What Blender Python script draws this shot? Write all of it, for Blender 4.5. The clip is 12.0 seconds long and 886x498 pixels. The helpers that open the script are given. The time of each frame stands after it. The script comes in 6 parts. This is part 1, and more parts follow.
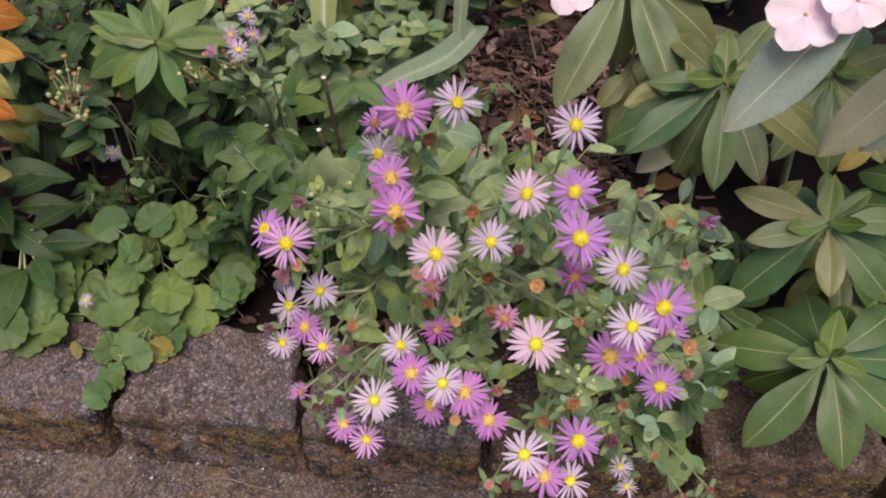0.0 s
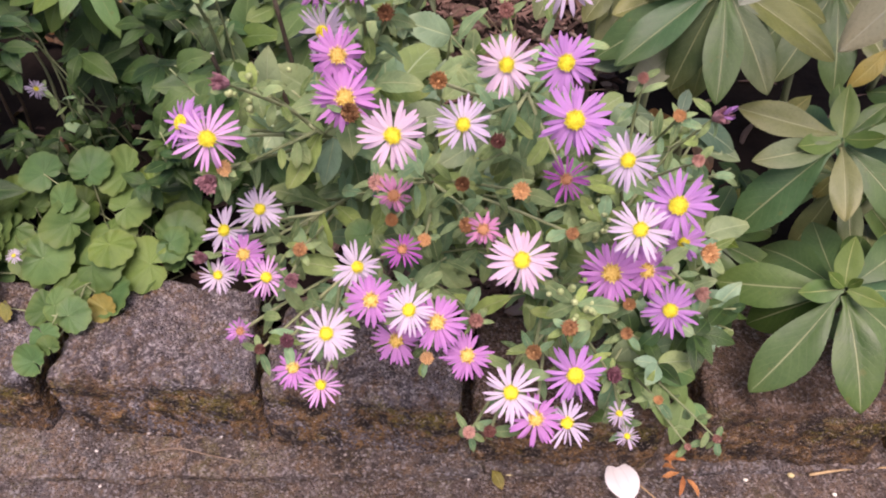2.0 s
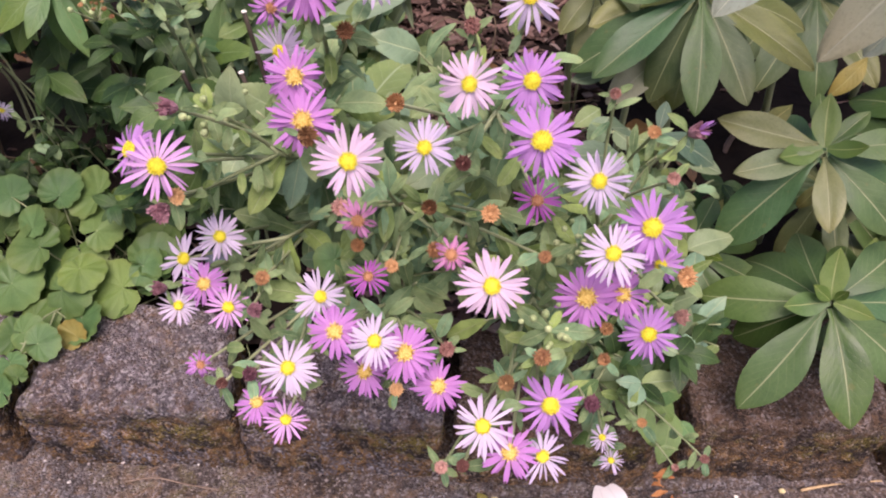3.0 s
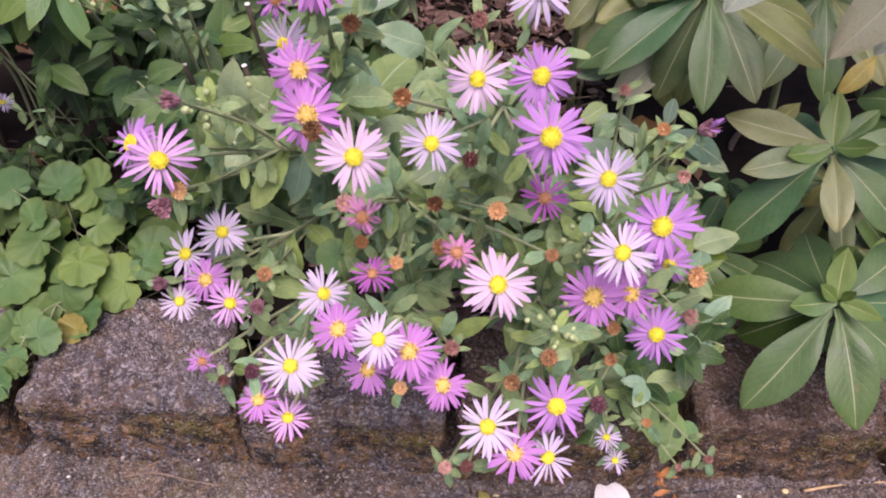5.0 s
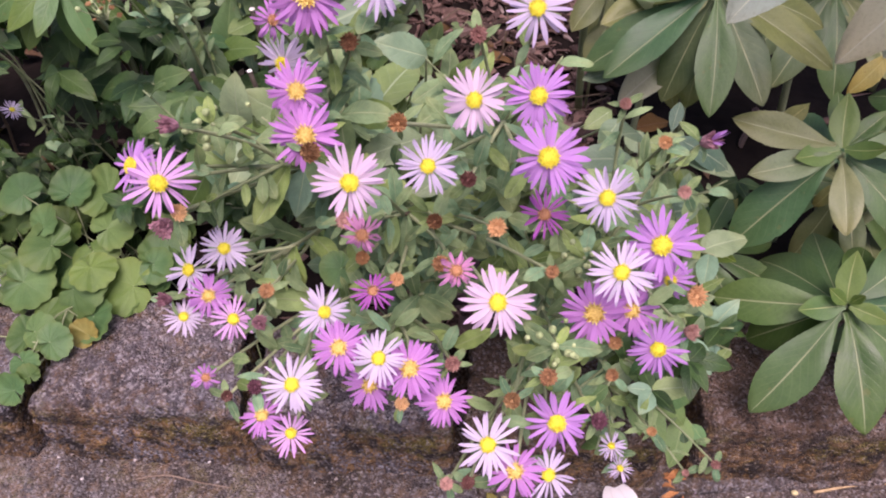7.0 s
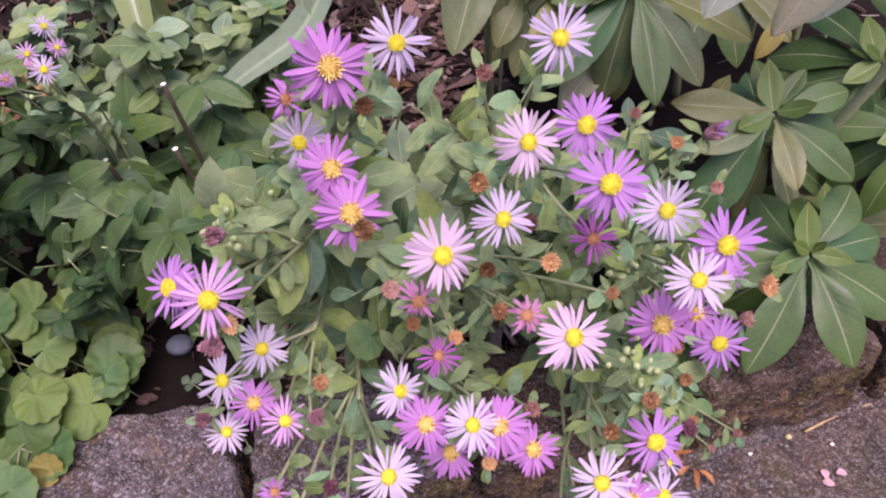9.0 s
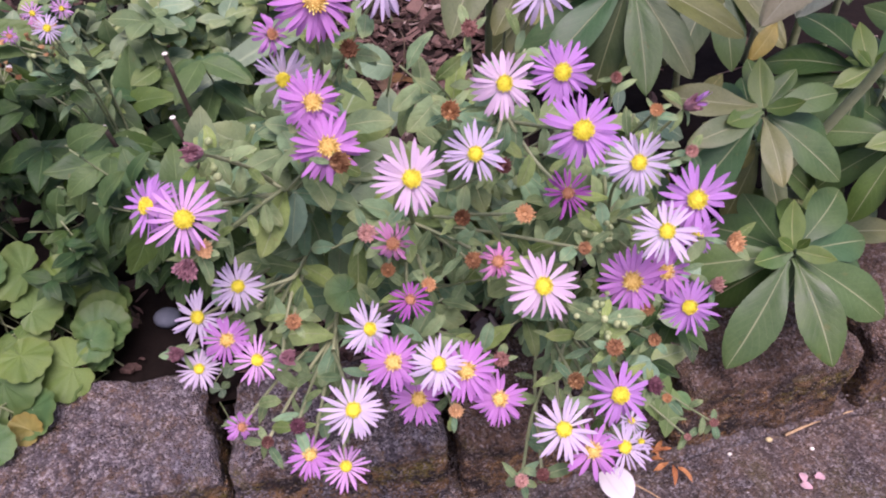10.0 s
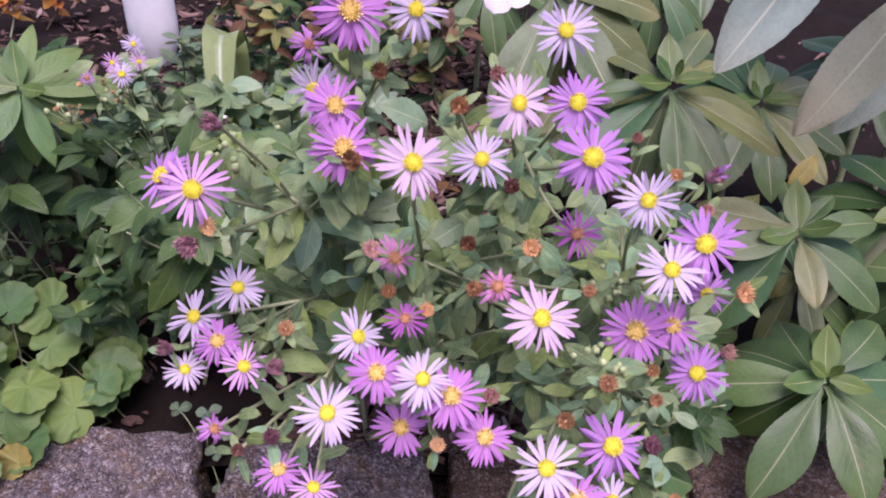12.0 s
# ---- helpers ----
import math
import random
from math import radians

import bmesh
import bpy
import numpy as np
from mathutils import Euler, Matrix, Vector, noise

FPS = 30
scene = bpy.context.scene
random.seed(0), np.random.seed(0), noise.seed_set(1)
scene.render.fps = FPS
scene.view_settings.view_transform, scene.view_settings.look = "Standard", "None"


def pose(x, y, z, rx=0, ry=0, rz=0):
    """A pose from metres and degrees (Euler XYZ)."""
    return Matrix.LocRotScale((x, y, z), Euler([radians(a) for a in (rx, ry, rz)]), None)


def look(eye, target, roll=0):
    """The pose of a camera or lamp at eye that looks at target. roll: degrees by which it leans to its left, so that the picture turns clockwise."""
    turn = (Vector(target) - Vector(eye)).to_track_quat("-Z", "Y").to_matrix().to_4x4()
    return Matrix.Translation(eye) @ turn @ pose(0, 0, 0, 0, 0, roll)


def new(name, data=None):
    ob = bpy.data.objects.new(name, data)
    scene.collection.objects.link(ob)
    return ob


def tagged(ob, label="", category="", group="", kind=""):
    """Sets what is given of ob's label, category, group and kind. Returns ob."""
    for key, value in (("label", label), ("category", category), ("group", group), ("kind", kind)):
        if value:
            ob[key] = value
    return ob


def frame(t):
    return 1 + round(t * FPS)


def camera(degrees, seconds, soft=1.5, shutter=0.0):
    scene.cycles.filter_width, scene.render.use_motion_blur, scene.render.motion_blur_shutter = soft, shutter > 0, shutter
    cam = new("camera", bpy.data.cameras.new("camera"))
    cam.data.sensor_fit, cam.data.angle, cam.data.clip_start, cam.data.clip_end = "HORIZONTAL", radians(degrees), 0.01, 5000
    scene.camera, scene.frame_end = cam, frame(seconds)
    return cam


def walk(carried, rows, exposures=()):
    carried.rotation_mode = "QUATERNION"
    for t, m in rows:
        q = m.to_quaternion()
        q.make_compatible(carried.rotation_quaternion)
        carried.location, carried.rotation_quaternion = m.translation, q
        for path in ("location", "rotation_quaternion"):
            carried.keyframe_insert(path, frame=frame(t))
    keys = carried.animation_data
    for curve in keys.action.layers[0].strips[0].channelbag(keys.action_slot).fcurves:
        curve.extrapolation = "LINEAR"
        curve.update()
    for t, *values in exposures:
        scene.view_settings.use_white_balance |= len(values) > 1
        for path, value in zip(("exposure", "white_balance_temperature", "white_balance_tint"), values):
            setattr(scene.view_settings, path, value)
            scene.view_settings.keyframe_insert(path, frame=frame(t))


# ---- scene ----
cam = camera(63.4, 12.0, soft=2.05)
PATH = [
    (0.0, 0.0000, -0.0000, 0.9000, 46.00, -0.00, 7.00),
    (0.5, 0.0159, -0.0144, 0.8646, 44.54, 0.18, 7.15),
    (1.0, 0.0001, 0.0118, 0.8341, 43.94, -0.79, 7.80),
    (1.5, 0.0166, 0.0173, 0.7932, 43.75, -0.27, 6.67),
    (2.0, 0.0039, 0.0349, 0.8035, 44.17, -0.11, 4.76),
    (2.5, 0.0266, 0.0504, 0.7993, 45.21, 0.48, 5.19),
    (3.0, 0.0162, 0.0552, 0.7971, 44.94, 0.16, 3.51),
    (3.2, -0.0014, 0.0567, 0.8037, 44.58, 0.20, 2.09),
    (4.8, 0.0225, 0.0588, 0.7915, 44.89, 0.44, 4.85),
    (5.0, 0.0133, 0.0601, 0.7937, 44.56, -0.11, 3.89),
    (5.5, 0.0156, 0.0676, 0.8039, 44.28, -0.12, 4.03),
    (6.0, 0.0197, 0.0697, 0.8011, 44.60, 0.47, 4.45),
    (6.5, 0.0199, 0.0705, 0.8023, 44.28, 0.85, 4.41),
    (7.0, 0.0199, 0.0715, 0.8045, 43.74, 0.91, 4.33),
    (7.2, 0.0204, 0.0701, 0.8018, 44.00, 1.20, 4.39),
    (8.8, -0.0691, 0.0910, 0.8002, 44.26, 1.85, -9.94),
    (9.0, -0.0691, 0.1022, 0.8101, 44.50, 3.36, -11.18),
    (9.5, -0.0823, 0.0924, 0.7952, 45.02, 2.73, -10.91),
    (10.0, -0.0619, 0.0671, 0.7865, 46.10, 1.44, -9.11),
    (10.5, -0.0629, 0.0616, 0.7780, 49.65, -1.23, -7.77),
    (11.0, -0.0635, 0.0471, 0.7588, 51.91, -1.64, -6.15),
    (11.5, -0.0538, 0.0414, 0.7438, 54.34, -2.10, -3.34),
    (12.0, -0.0434, 0.0255, 0.7320, 57.75, -1.97, -1.98),
]
EXPOSURE = [
    (0.0, 0.45, 7050, 25),
    (0.5, 0.94, 7050, 31),
    (1.5, 0.92, 7050, 32),
    (3.0, 0.91, 6750, 32),
    (6.5, 0.9, 6500, 37),
    (9.5, 0.8, 6300, 42),
    (12.0, 0.84, 6050, 44),
]
walk(cam, [(t, pose(x, y, z, rx, ry, rz)) for t, x, y, z, rx, ry, rz in PATH], EXPOSURE)

# ---- light: an overcast sky with a weak wide sun ----
world = bpy.data.worlds.new("world")
scene.world = world
world.use_nodes = True
sky = world.node_tree.nodes.new("ShaderNodeTexSky")
sky.sky_type = "NISHITA"
sky.sun_disc = False
sky.sun_elevation = radians(65)
sky.sun_rotation = radians(167)
sky.air_density, sky.dust_density = 1.0, 3.0
world.node_tree.nodes["Background"].inputs["Strength"].default_value = 0.098
world.node_tree.links.new(sky.outputs[0], world.node_tree.nodes["Background"].inputs["Color"])
sun_data = bpy.data.lights.new("sun", "SUN")
sun_data.energy, sun_data.angle, sun_data.color = 2.65, radians(40), (1.0, 0.95, 0.9)
sun = new("sun", sun_data)
sun.matrix_world = look((0.25, -0.6, 2.95), (0, 0.5, 0.2))


# ---- materials ----
class Net:
    """A short way to write node materials."""

    def __init__(self, name):
        self.mat = bpy.data.materials.new(name)
        self.mat.use_nodes = True
        self.tree = self.mat.node_tree
        self.bsdf = self.tree.nodes["Principled BSDF"]
        self.out = self.tree.nodes["Material Output"]

    def node(self, kind):
        return self.tree.nodes.new("ShaderNode" + kind)

    def put(self, value, socket):
        if hasattr(value, "is_output"):
            self.tree.links.new(value, socket)
        else:
            socket.default_value = value

    def math(self, op, a, b=0.0, c=0.0):
        n = self.node("Math")
        n.operation = op
        for i, v in enumerate((a, b, c)):
            self.put(v, n.inputs[i])
        return n.outputs[0]

    def ramp(self, value, low, high):
        n = self.node("MapRange")
        n.interpolation_type = "SMOOTHSTEP"
        self.put(value, n.inputs[0])
        n.inputs[1].default_value, n.inputs[2].default_value = low, high
        return n.outputs[0]

    def mix(self, factor, a, b, how="MIX"):
        n = self.node("MixRGB")
        n.blend_type = how
        self.put(factor, n.inputs[0])
        for v, s in ((a, n.inputs[1]), (b, n.inputs[2])):
            self.put((*v, 1.0) if isinstance(v, tuple) else v, s)
        return n.outputs[0]

    def noise(self, where, scale, detail=3.0, rough=0.55):
        n = self.node("TexNoise")
        self.put(where, n.inputs["Vector"])
        n.inputs["Scale"].default_value, n.inputs["Detail"].default_value = scale, detail
        n.inputs["Roughness"].default_value = rough
        return n.outputs["Fac"]

    def cells(self, where, scale, feature="F1"):
        n = self.node("TexVoronoi")
        n.feature = feature
        self.put(where, n.inputs["Vector"])
        n.inputs["Scale"].default_value = scale
        return n

    def bump(self, height, strength, depth):
        n = self.node("Bump")
        n.inputs["Strength"].default_value, n.inputs["Distance"].default_value = strength, depth
        self.put(height, n.inputs["Height"])
        self.put(n.outputs[0], self.bsdf.inputs["Normal"])
        return n.outputs[0]

    def done(self, colour, rough, shine=0.4, lucent=0.0, tint=None):
        self.put(colour if not isinstance(colour, tuple) else (*colour, 1.0), self.bsdf.inputs["Base Color"])
        self.put(rough, self.bsdf.inputs["Roughness"])
        self.bsdf.inputs["Specular IOR Level"].default_value = shine
        if lucent:
            t = self.node("BsdfTranslucent")
            self.put(tint if tint is not None else colour, t.inputs[0])
            m = self.node("MixShader")
            m.inputs[0].default_value = lucent
            self.put(self.bsdf.outputs[0], m.inputs[1])
            self.put(t.outputs[0], m.inputs[2])
            self.put(m.outputs[0], self.out.inputs[0])
        return self.mat


def leaf_material(name, dark, light, vein, rough=0.5, shine=0.4, rows=9.0, rib=0.035, radial=False, side_veins=0.3, pleat=0.14, spots=0.25, spot=(0.16, 0.12, 0.03)):
    n = Net(name)
    uv = n.node("SeparateXYZ")
    n.put(n.node("TexCoord").outputs["UV"], uv.inputs[0])
    x, y = uv.outputs[0], uv.outputs[1]
    side = n.math("ABSOLUTE", n.math("SUBTRACT", x, 0.5))
    place = n.node("TexCoord").outputs["Object"]
    chance = n.node("ObjectInfo").outputs["Random"]
    shifted = n.node("VectorMath")
    shifted.operation = "ADD"
    n.put(place, shifted.inputs[0])
    n.put(n.math("MULTIPLY", chance, 31.0), shifted.inputs[1])
    blot = n.noise(shifted.outputs[0], 3.2, 4.0, 0.6)
    cloud = n.noise(shifted.outputs[0], 1.3, 2.0)
    fine = n.noise(shifted.outputs[0], 48.0, 4.0, 0.65)
    if radial:
        wave = n.math("ABSOLUTE", n.math("SINE", n.math("MULTIPLY", x, rows * math.pi)))
        veins = n.math("MULTIPLY", n.math("MULTIPLY", n.ramp(wave, 0.14, 0.0), n.ramp(y, 1.0, 0.15)), 0.55)
        pillow = n.math("MULTIPLY", wave, 0.3)
    else:
        mid = n.ramp(side, rib, rib * 0.35)
        slant = n.math("ADD", n.math("SUBTRACT", y, n.math("MULTIPLY", side, 0.55)), n.math("MULTIPLY", n.math("SUBTRACT", blot, 0.5), 0.03))
        wave = n.math("ABSOLUTE", n.math("SINE", n.math("MULTIPLY", slant, rows * math.pi)))
        lateral = n.math("MULTIPLY", n.math("MULTIPLY", n.ramp(wave, 0.2, 0.0), n.ramp(side, 0.5, 0.3)), side_veins)
        veins = n.math("MAXIMUM", mid, lateral)
        pillow = n.math("MULTIPLY", wave, pleat)
    tone = n.math("ADD", n.math("MULTIPLY", chance, 0.55), n.math("ADD", n.math("MULTIPLY", n.math("SUBTRACT", blot, 0.5), 0.9), n.math("MULTIPLY", cloud, 0.45)))
    colour = n.mix(n.ramp(tone, -0.1, 1.1), dark, light)
    other = n.math("FRACT", n.math("MULTIPLY", chance, 13.7))
    colour = n.mix(n.ramp(other, 0.5, 0.95), colour, n.mix(1.0, colour, (0.8, 1.0, 1.22), "MULTIPLY"))
    colour = n.mix(n.ramp(other, 0.3, 0.0), colour, n.mix(1.0, colour, (1.1, 1.08, 0.66), "MULTIPLY"))
    colour = n.mix(n.math("MULTIPLY", n.ramp(n.math("ADD", y, n.math("MULTIPLY", cloud, 0.8)), 0.95, 1.6), 0.35), colour, tuple(c * k for c, k in zip(light, (1.25, 0.95, 0.8))))
    colour = n.mix(n.math("MULTIPLY", n.ramp(fine, 0.45, 0.75), 0.3), colour, tuple(0.5 * c for c in dark))
    colour = n.mix(n.math("MULTIPLY", n.ramp(n.noise(shifted.outputs[0], 9.0, 3.0), 0.66, 0.72), spots), colour, spot)
    colour = n.mix(n.math("MULTIPLY", veins, 0.75), colour, vein)
    n.bump(n.math("ADD", n.math("ADD", n.math("MULTIPLY", veins, -0.5), pillow), n.math("ADD", n.math("MULTIPLY", fine, 0.2), n.math("MULTIPLY", blot, 1.0))), 0.6, 0.0016)
    glow = n.mix(1.0, colour, (1.25, 1.3, 0.6), "MULTIPLY")
    return n.done(colour, n.math("ADD", rough - 0.14, n.math("MULTIPLY", blot, 0.3)), shine, 0.15, glow)


def petal_material(name, base, tip, rough=0.55):
    n = Net(name)
    uv = n.node("SeparateXYZ")
    n.put(n.node("TexCoord").outputs["UV"], uv.inputs[0])
    chance = n.node("ObjectInfo").outputs["Random"]
    colour = n.mix(uv.outputs[1], base, tip)
    colour = n.mix(n.math("MULTIPLY", chance, 0.35), colour, tuple(0.72 * c for c in tip))
    groove = n.math("ABSOLUTE", n.math("SINE", n.math("MULTIPLY", uv.outputs[0], 3.0 * math.pi)))
    colour = n.mix(n.math("MULTIPLY", n.ramp(groove, 0.35, 0.0), 0.25), colour, tuple(0.6 * c for c in tip))
    n.bump(groove, 0.35, 0.0004)
    return n.done(colour, rough, 0.25, 0.3, colour)


def plain_material(name, dark, light, scale=120.0, rough=0.7, shine=0.3, relief=0.0008, lucent=0.0):
    n = Net(name)
    place = n.node("TexCoord").outputs["Object"]
    chance = n.node("ObjectInfo").outputs["Random"]
    a = n.noise(place, scale, 4.0)
    b = n.noise(place, scale * 0.18, 2.0)
    tone = n.math("ADD", n.math("MULTIPLY", a, 0.6), n.math("ADD", n.math("MULTIPLY", b, 0.5), n.math("MULTIPLY", n.math("SUBTRACT", chance, 0.5), 0.5)))
    colour = n.mix(n.ramp(tone, 0.25, 0.85), dark, light)
    n.bump(a, 0.6, relief)
    return n.done(colour, rough, shine, lucent, colour)


def floret_material(name, dark, light):
    """Small florets that differ from one to the next."""
    n = Net(name)
    chance = n.node("NewGeometry").outputs["Random Per Island"]
    fine = n.noise(n.node("TexCoord").outputs["Object"], 9.0, 2.0)
    colour = n.mix(n.math("ADD", n.math("MULTIPLY", n.ramp(chance, 0.0, 0.8), 0.8), n.math("MULTIPLY", fine, 0.25)), dark, light)
    return n.done(colour, 0.6, 0.25)


def chip_material(name, dark, light, pale):
    """Bark pieces that differ from one to the next, with fibres and a few pale broken ones."""
    n = Net(name)
    chance = n.node("NewGeometry").outputs["Random Per Island"]
    place = n.node("TexCoord").outputs["Object"]
    fibre = n.noise(place, 260.0, 4.0, 0.7)
    colour = n.mix(n.math("ADD", n.math("MULTIPLY", n.math("POWER", chance, 1.6), 0.8), n.math("MULTIPLY", n.math("SUBTRACT", fibre, 0.4), 0.7)), dark, light)
    colour = n.mix(n.ramp(n.math("FRACT", n.math("MULTIPLY", chance, 17.3)), 0.9, 0.97), colour, pale)
    n.bump(fibre, 0.8, 0.002)
    return n.done(colour, 0.8, 0.25)


def stone_material(name, dark, light, moss_amount, moss_line, speck=1.0):
    """Weathered concrete with fine light grains, dark pits, brown stains and moss."""
    n = Net(name)
    place = n.node("TexCoord").outputs["Object"]
    grain = n.cells(place, 400.0)
    pick = n.node("SeparateColor")
    n.put(grain.outputs["Color"], pick.inputs[0])
    coarse = n.node("SeparateColor")
    n.put(n.cells(place, 240.0).outputs["Color"], coarse.inputs[0])
    big = n.noise(place, 9.0, 5.0, 0.65)
    mid = n.noise(place, 45.0, 6.0, 0.7)
    fine = n.noise(place, 500.0, 4.0, 0.7)
    colour = n.mix(n.ramp(n.math("ADD", n.math("MULTIPLY", big, 0.55), n.math("MULTIPLY", mid, 0.55)), 0.34, 0.76), dark, light)
    colour = n.mix(n.math("MULTIPLY", n.ramp(pick.outputs[0], 0.6, 0.92), 0.6 * speck), colour, (0.46, 0.42, 0.42))
    colour = n.mix(n.math("MULTIPLY", n.ramp(coarse.outputs[2], 0.86, 0.95), 0.6 * speck), colour, (0.55, 0.5, 0.49))
    colour = n.mix(n.math("MULTIPLY", n.ramp(pick.outputs[1], 0.62, 0.95), 0.65), colour, tuple(0.35 * c for c in dark))
    colour = n.mix(n.math("MULTIPLY", n.ramp(n.noise(place, 15.0, 8.0, 0.8), 0.52, 0.66), 0.4), colour, (0.06, 0.044, 0.038))
    colour = n.mix(n.math("MULTIPLY", n.ramp(n.noise(place, 5.0, 4.0, 0.6), 0.45, 0.62), 0.5), colour, n.mix(1.0, colour, (0.86, 1.0, 1.14), "MULTIPLY"))
    height = n.node("SeparateXYZ")
    n.put(place, height.inputs[0])
    low = n.ramp(n.math("ADD", height.outputs[2], n.math("MULTIPLY", mid, 0.06)), moss_line + 0.035, moss_line - 0.02)
    patch = n.ramp(n.math("ADD", n.noise(place, 13.0, 7.0, 0.8), n.math("MULTIPLY", n.math("SUBTRACT", pick.outputs[2], 0.5), 0.16)), 0.36, 0.52)
    moss = n.math("MULTIPLY", n.math("MULTIPLY", n.math("MULTIPLY", low, patch), n.ramp(coarse.outputs[0], -0.6, 0.3)), moss_amount)
    moss_colour = n.mix(n.ramp(n.noise(place, 85.0, 5.0, 0.7), 0.38, 0.62), (0.045, 0.028, 0.017), (0.28, 0.162, 0.068))
    moss_colour = n.mix(n.ramp(n.noise(place, 16.0, 5.0, 0.7), 0.5, 0.62), moss_colour, n.mix(n.ramp(fine, 0.4, 0.6), (0.06, 0.052, 0.014), (0.24, 0.19, 0.045)))
    moss_colour = n.mix(n.ramp(n.noise(place, 30.0, 5.0, 0.7), 0.5, 0.58), moss_colour, (0.026, 0.019, 0.016))
    moss_colour = n.mix(n.math("MULTIPLY", n.ramp(pick.outputs[0], 0.8, 0.95), 0.5), moss_colour, (0.4, 0.33, 0.27))
    colour = n.mix(moss, colour, moss_colour)
    crust = n.math("MULTIPLY", n.ramp(n.noise(place, 21.0, 8.0, 0.8), 0.54, 0.62), moss_amount * 0.8)
    colour = n.mix(crust, colour, n.mix(n.ramp(n.noise(place, 90.0, 3.0), 0.4, 0.62), (0.022, 0.016, 0.014), (0.12, 0.065, 0.03)))
    lump = n.math("ADD", n.math("MULTIPLY", fine, 0.6), n.math("MULTIPLY", grain.outputs["Distance"], -1.1))
    n.bump(n.math("ADD", lump, n.math("ADD", n.math("MULTIPLY", mid, 0.2), n.math("MULTIPLY", pick.outputs[2], 0.35))), 1.0, 0.004)
    return n.done(colour, 0.9, 0.25)


M_ASTER_LEAF = leaf_material("aster_leaf", (0.058, 0.108, 0.04), (0.275, 0.385, 0.172), (0.3, 0.35, 0.18), 0.62, 0.3, 7.0)
# Shaded foliage: the gloom behind the asters is mixed into this green.
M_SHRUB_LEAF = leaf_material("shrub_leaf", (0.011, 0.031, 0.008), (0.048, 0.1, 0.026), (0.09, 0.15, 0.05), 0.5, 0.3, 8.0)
M_LANCE_LEAF = leaf_material("lance_leaf", (0.05, 0.11, 0.024), (0.14, 0.225, 0.062), (0.14, 0.22, 0.085), 0.5, 0.4, 8.0)
M_KIDNEY_LEAF = leaf_material("kidney_leaf", (0.04, 0.09, 0.022), (0.12, 0.195, 0.054), (0.18, 0.25, 0.09), 0.55, 0.35, 12.0, radial=True, spots=0.12)
M_YELLOW_LEAF = leaf_material("yellow_leaf", (0.12, 0.115, 0.028), (0.29, 0.24, 0.058), (0.3, 0.28, 0.1), 0.55, 0.3, 9.0, spots=0.9)
M_ROSETTE_LEAF = leaf_material("rosette_leaf", (0.02, 0.06, 0.016), (0.09, 0.158, 0.05), (0.3, 0.33, 0.18), 0.42, 0.38, 11.0, 0.024, side_veins=0.15, pleat=0.03)
M_ROSETTE_OLIVE = leaf_material("rosette_leaf_olive", (0.058, 0.088, 0.028), (0.19, 0.212, 0.085), (0.34, 0.36, 0.2), 0.45, 0.35, 11.0, 0.024, side_veins=0.15, pleat=0.03)
# The sky's sheen on these leaves is painted in as a pale grey-green.
M_ROSETTE_SHEEN = leaf_material("rosette_leaf_sheen", (0.24, 0.265, 0.17), (0.42, 0.43, 0.3), (0.5, 0.51, 0.37), 0.38, 0.5, 11.0, 0.028, side_veins=0.12, pleat=0.03)
M_YOUNG_LEAF = leaf_material("young_leaf", (0.045, 0.1, 0.016), (0.115, 0.18, 0.036), (0.33, 0.36, 0.15), 0.42, 0.45, 9.0, 0.03, side_veins=0.12, pleat=0.04, spots=0.05)
M_STRAP_LEAF = leaf_material("strap_leaf", (0.12, 0.17, 0.1), (0.22, 0.285, 0.17), (0.28, 0.35, 0.22), 0.35, 0.5, 1.0, 0.09, spots=0.1)
M_GLAUCOUS_LEAF = leaf_material("glaucous_leaf", (0.055, 0.1, 0.052), (0.145, 0.21, 0.12), (0.24, 0.3, 0.19), 0.5, 0.4, 6.0)
M_TOOTHED_LEAF = leaf_material("toothed_leaf", (0.125, 0.19, 0.097), (0.275, 0.365, 0.19), (0.33, 0.41, 0.24), 0.5, 0.4, 6.0)
# Lighter copy of the shrub leaf green, for the better lit stretch.
M_MID_LEAF = leaf_material("mid_leaf", (0.028, 0.066, 0.017), (0.09, 0.156, 0.048), (0.13, 0.2, 0.075), 0.52, 0.3, 8.0)
M_LOW_LEAF = leaf_material("low_leaf", (0.068, 0.122, 0.045), (0.165, 0.245, 0.1), (0.22, 0.3, 0.14), 0.55, 0.3, 8.0)
M_HANGING_LEAF = leaf_material("hanging_leaf", (0.06, 0.12, 0.03), (0.15, 0.24, 0.075), (0.2, 0.28, 0.11), 0.55, 0.3, 7.0)
M_ORANGE_LEAF = leaf_material("orange_leaf", (0.52, 0.09, 0.012), (0.42, 0.3, 0.04), (0.5, 0.34, 0.06), 0.5, 0.35, 8.0)
M_DRY_LEAF = leaf_material("dry_leaf", (0.09, 0.05, 0.028), (0.2, 0.115, 0.06), (0.2, 0.12, 0.07), 0.75, 0.2, 8.0)
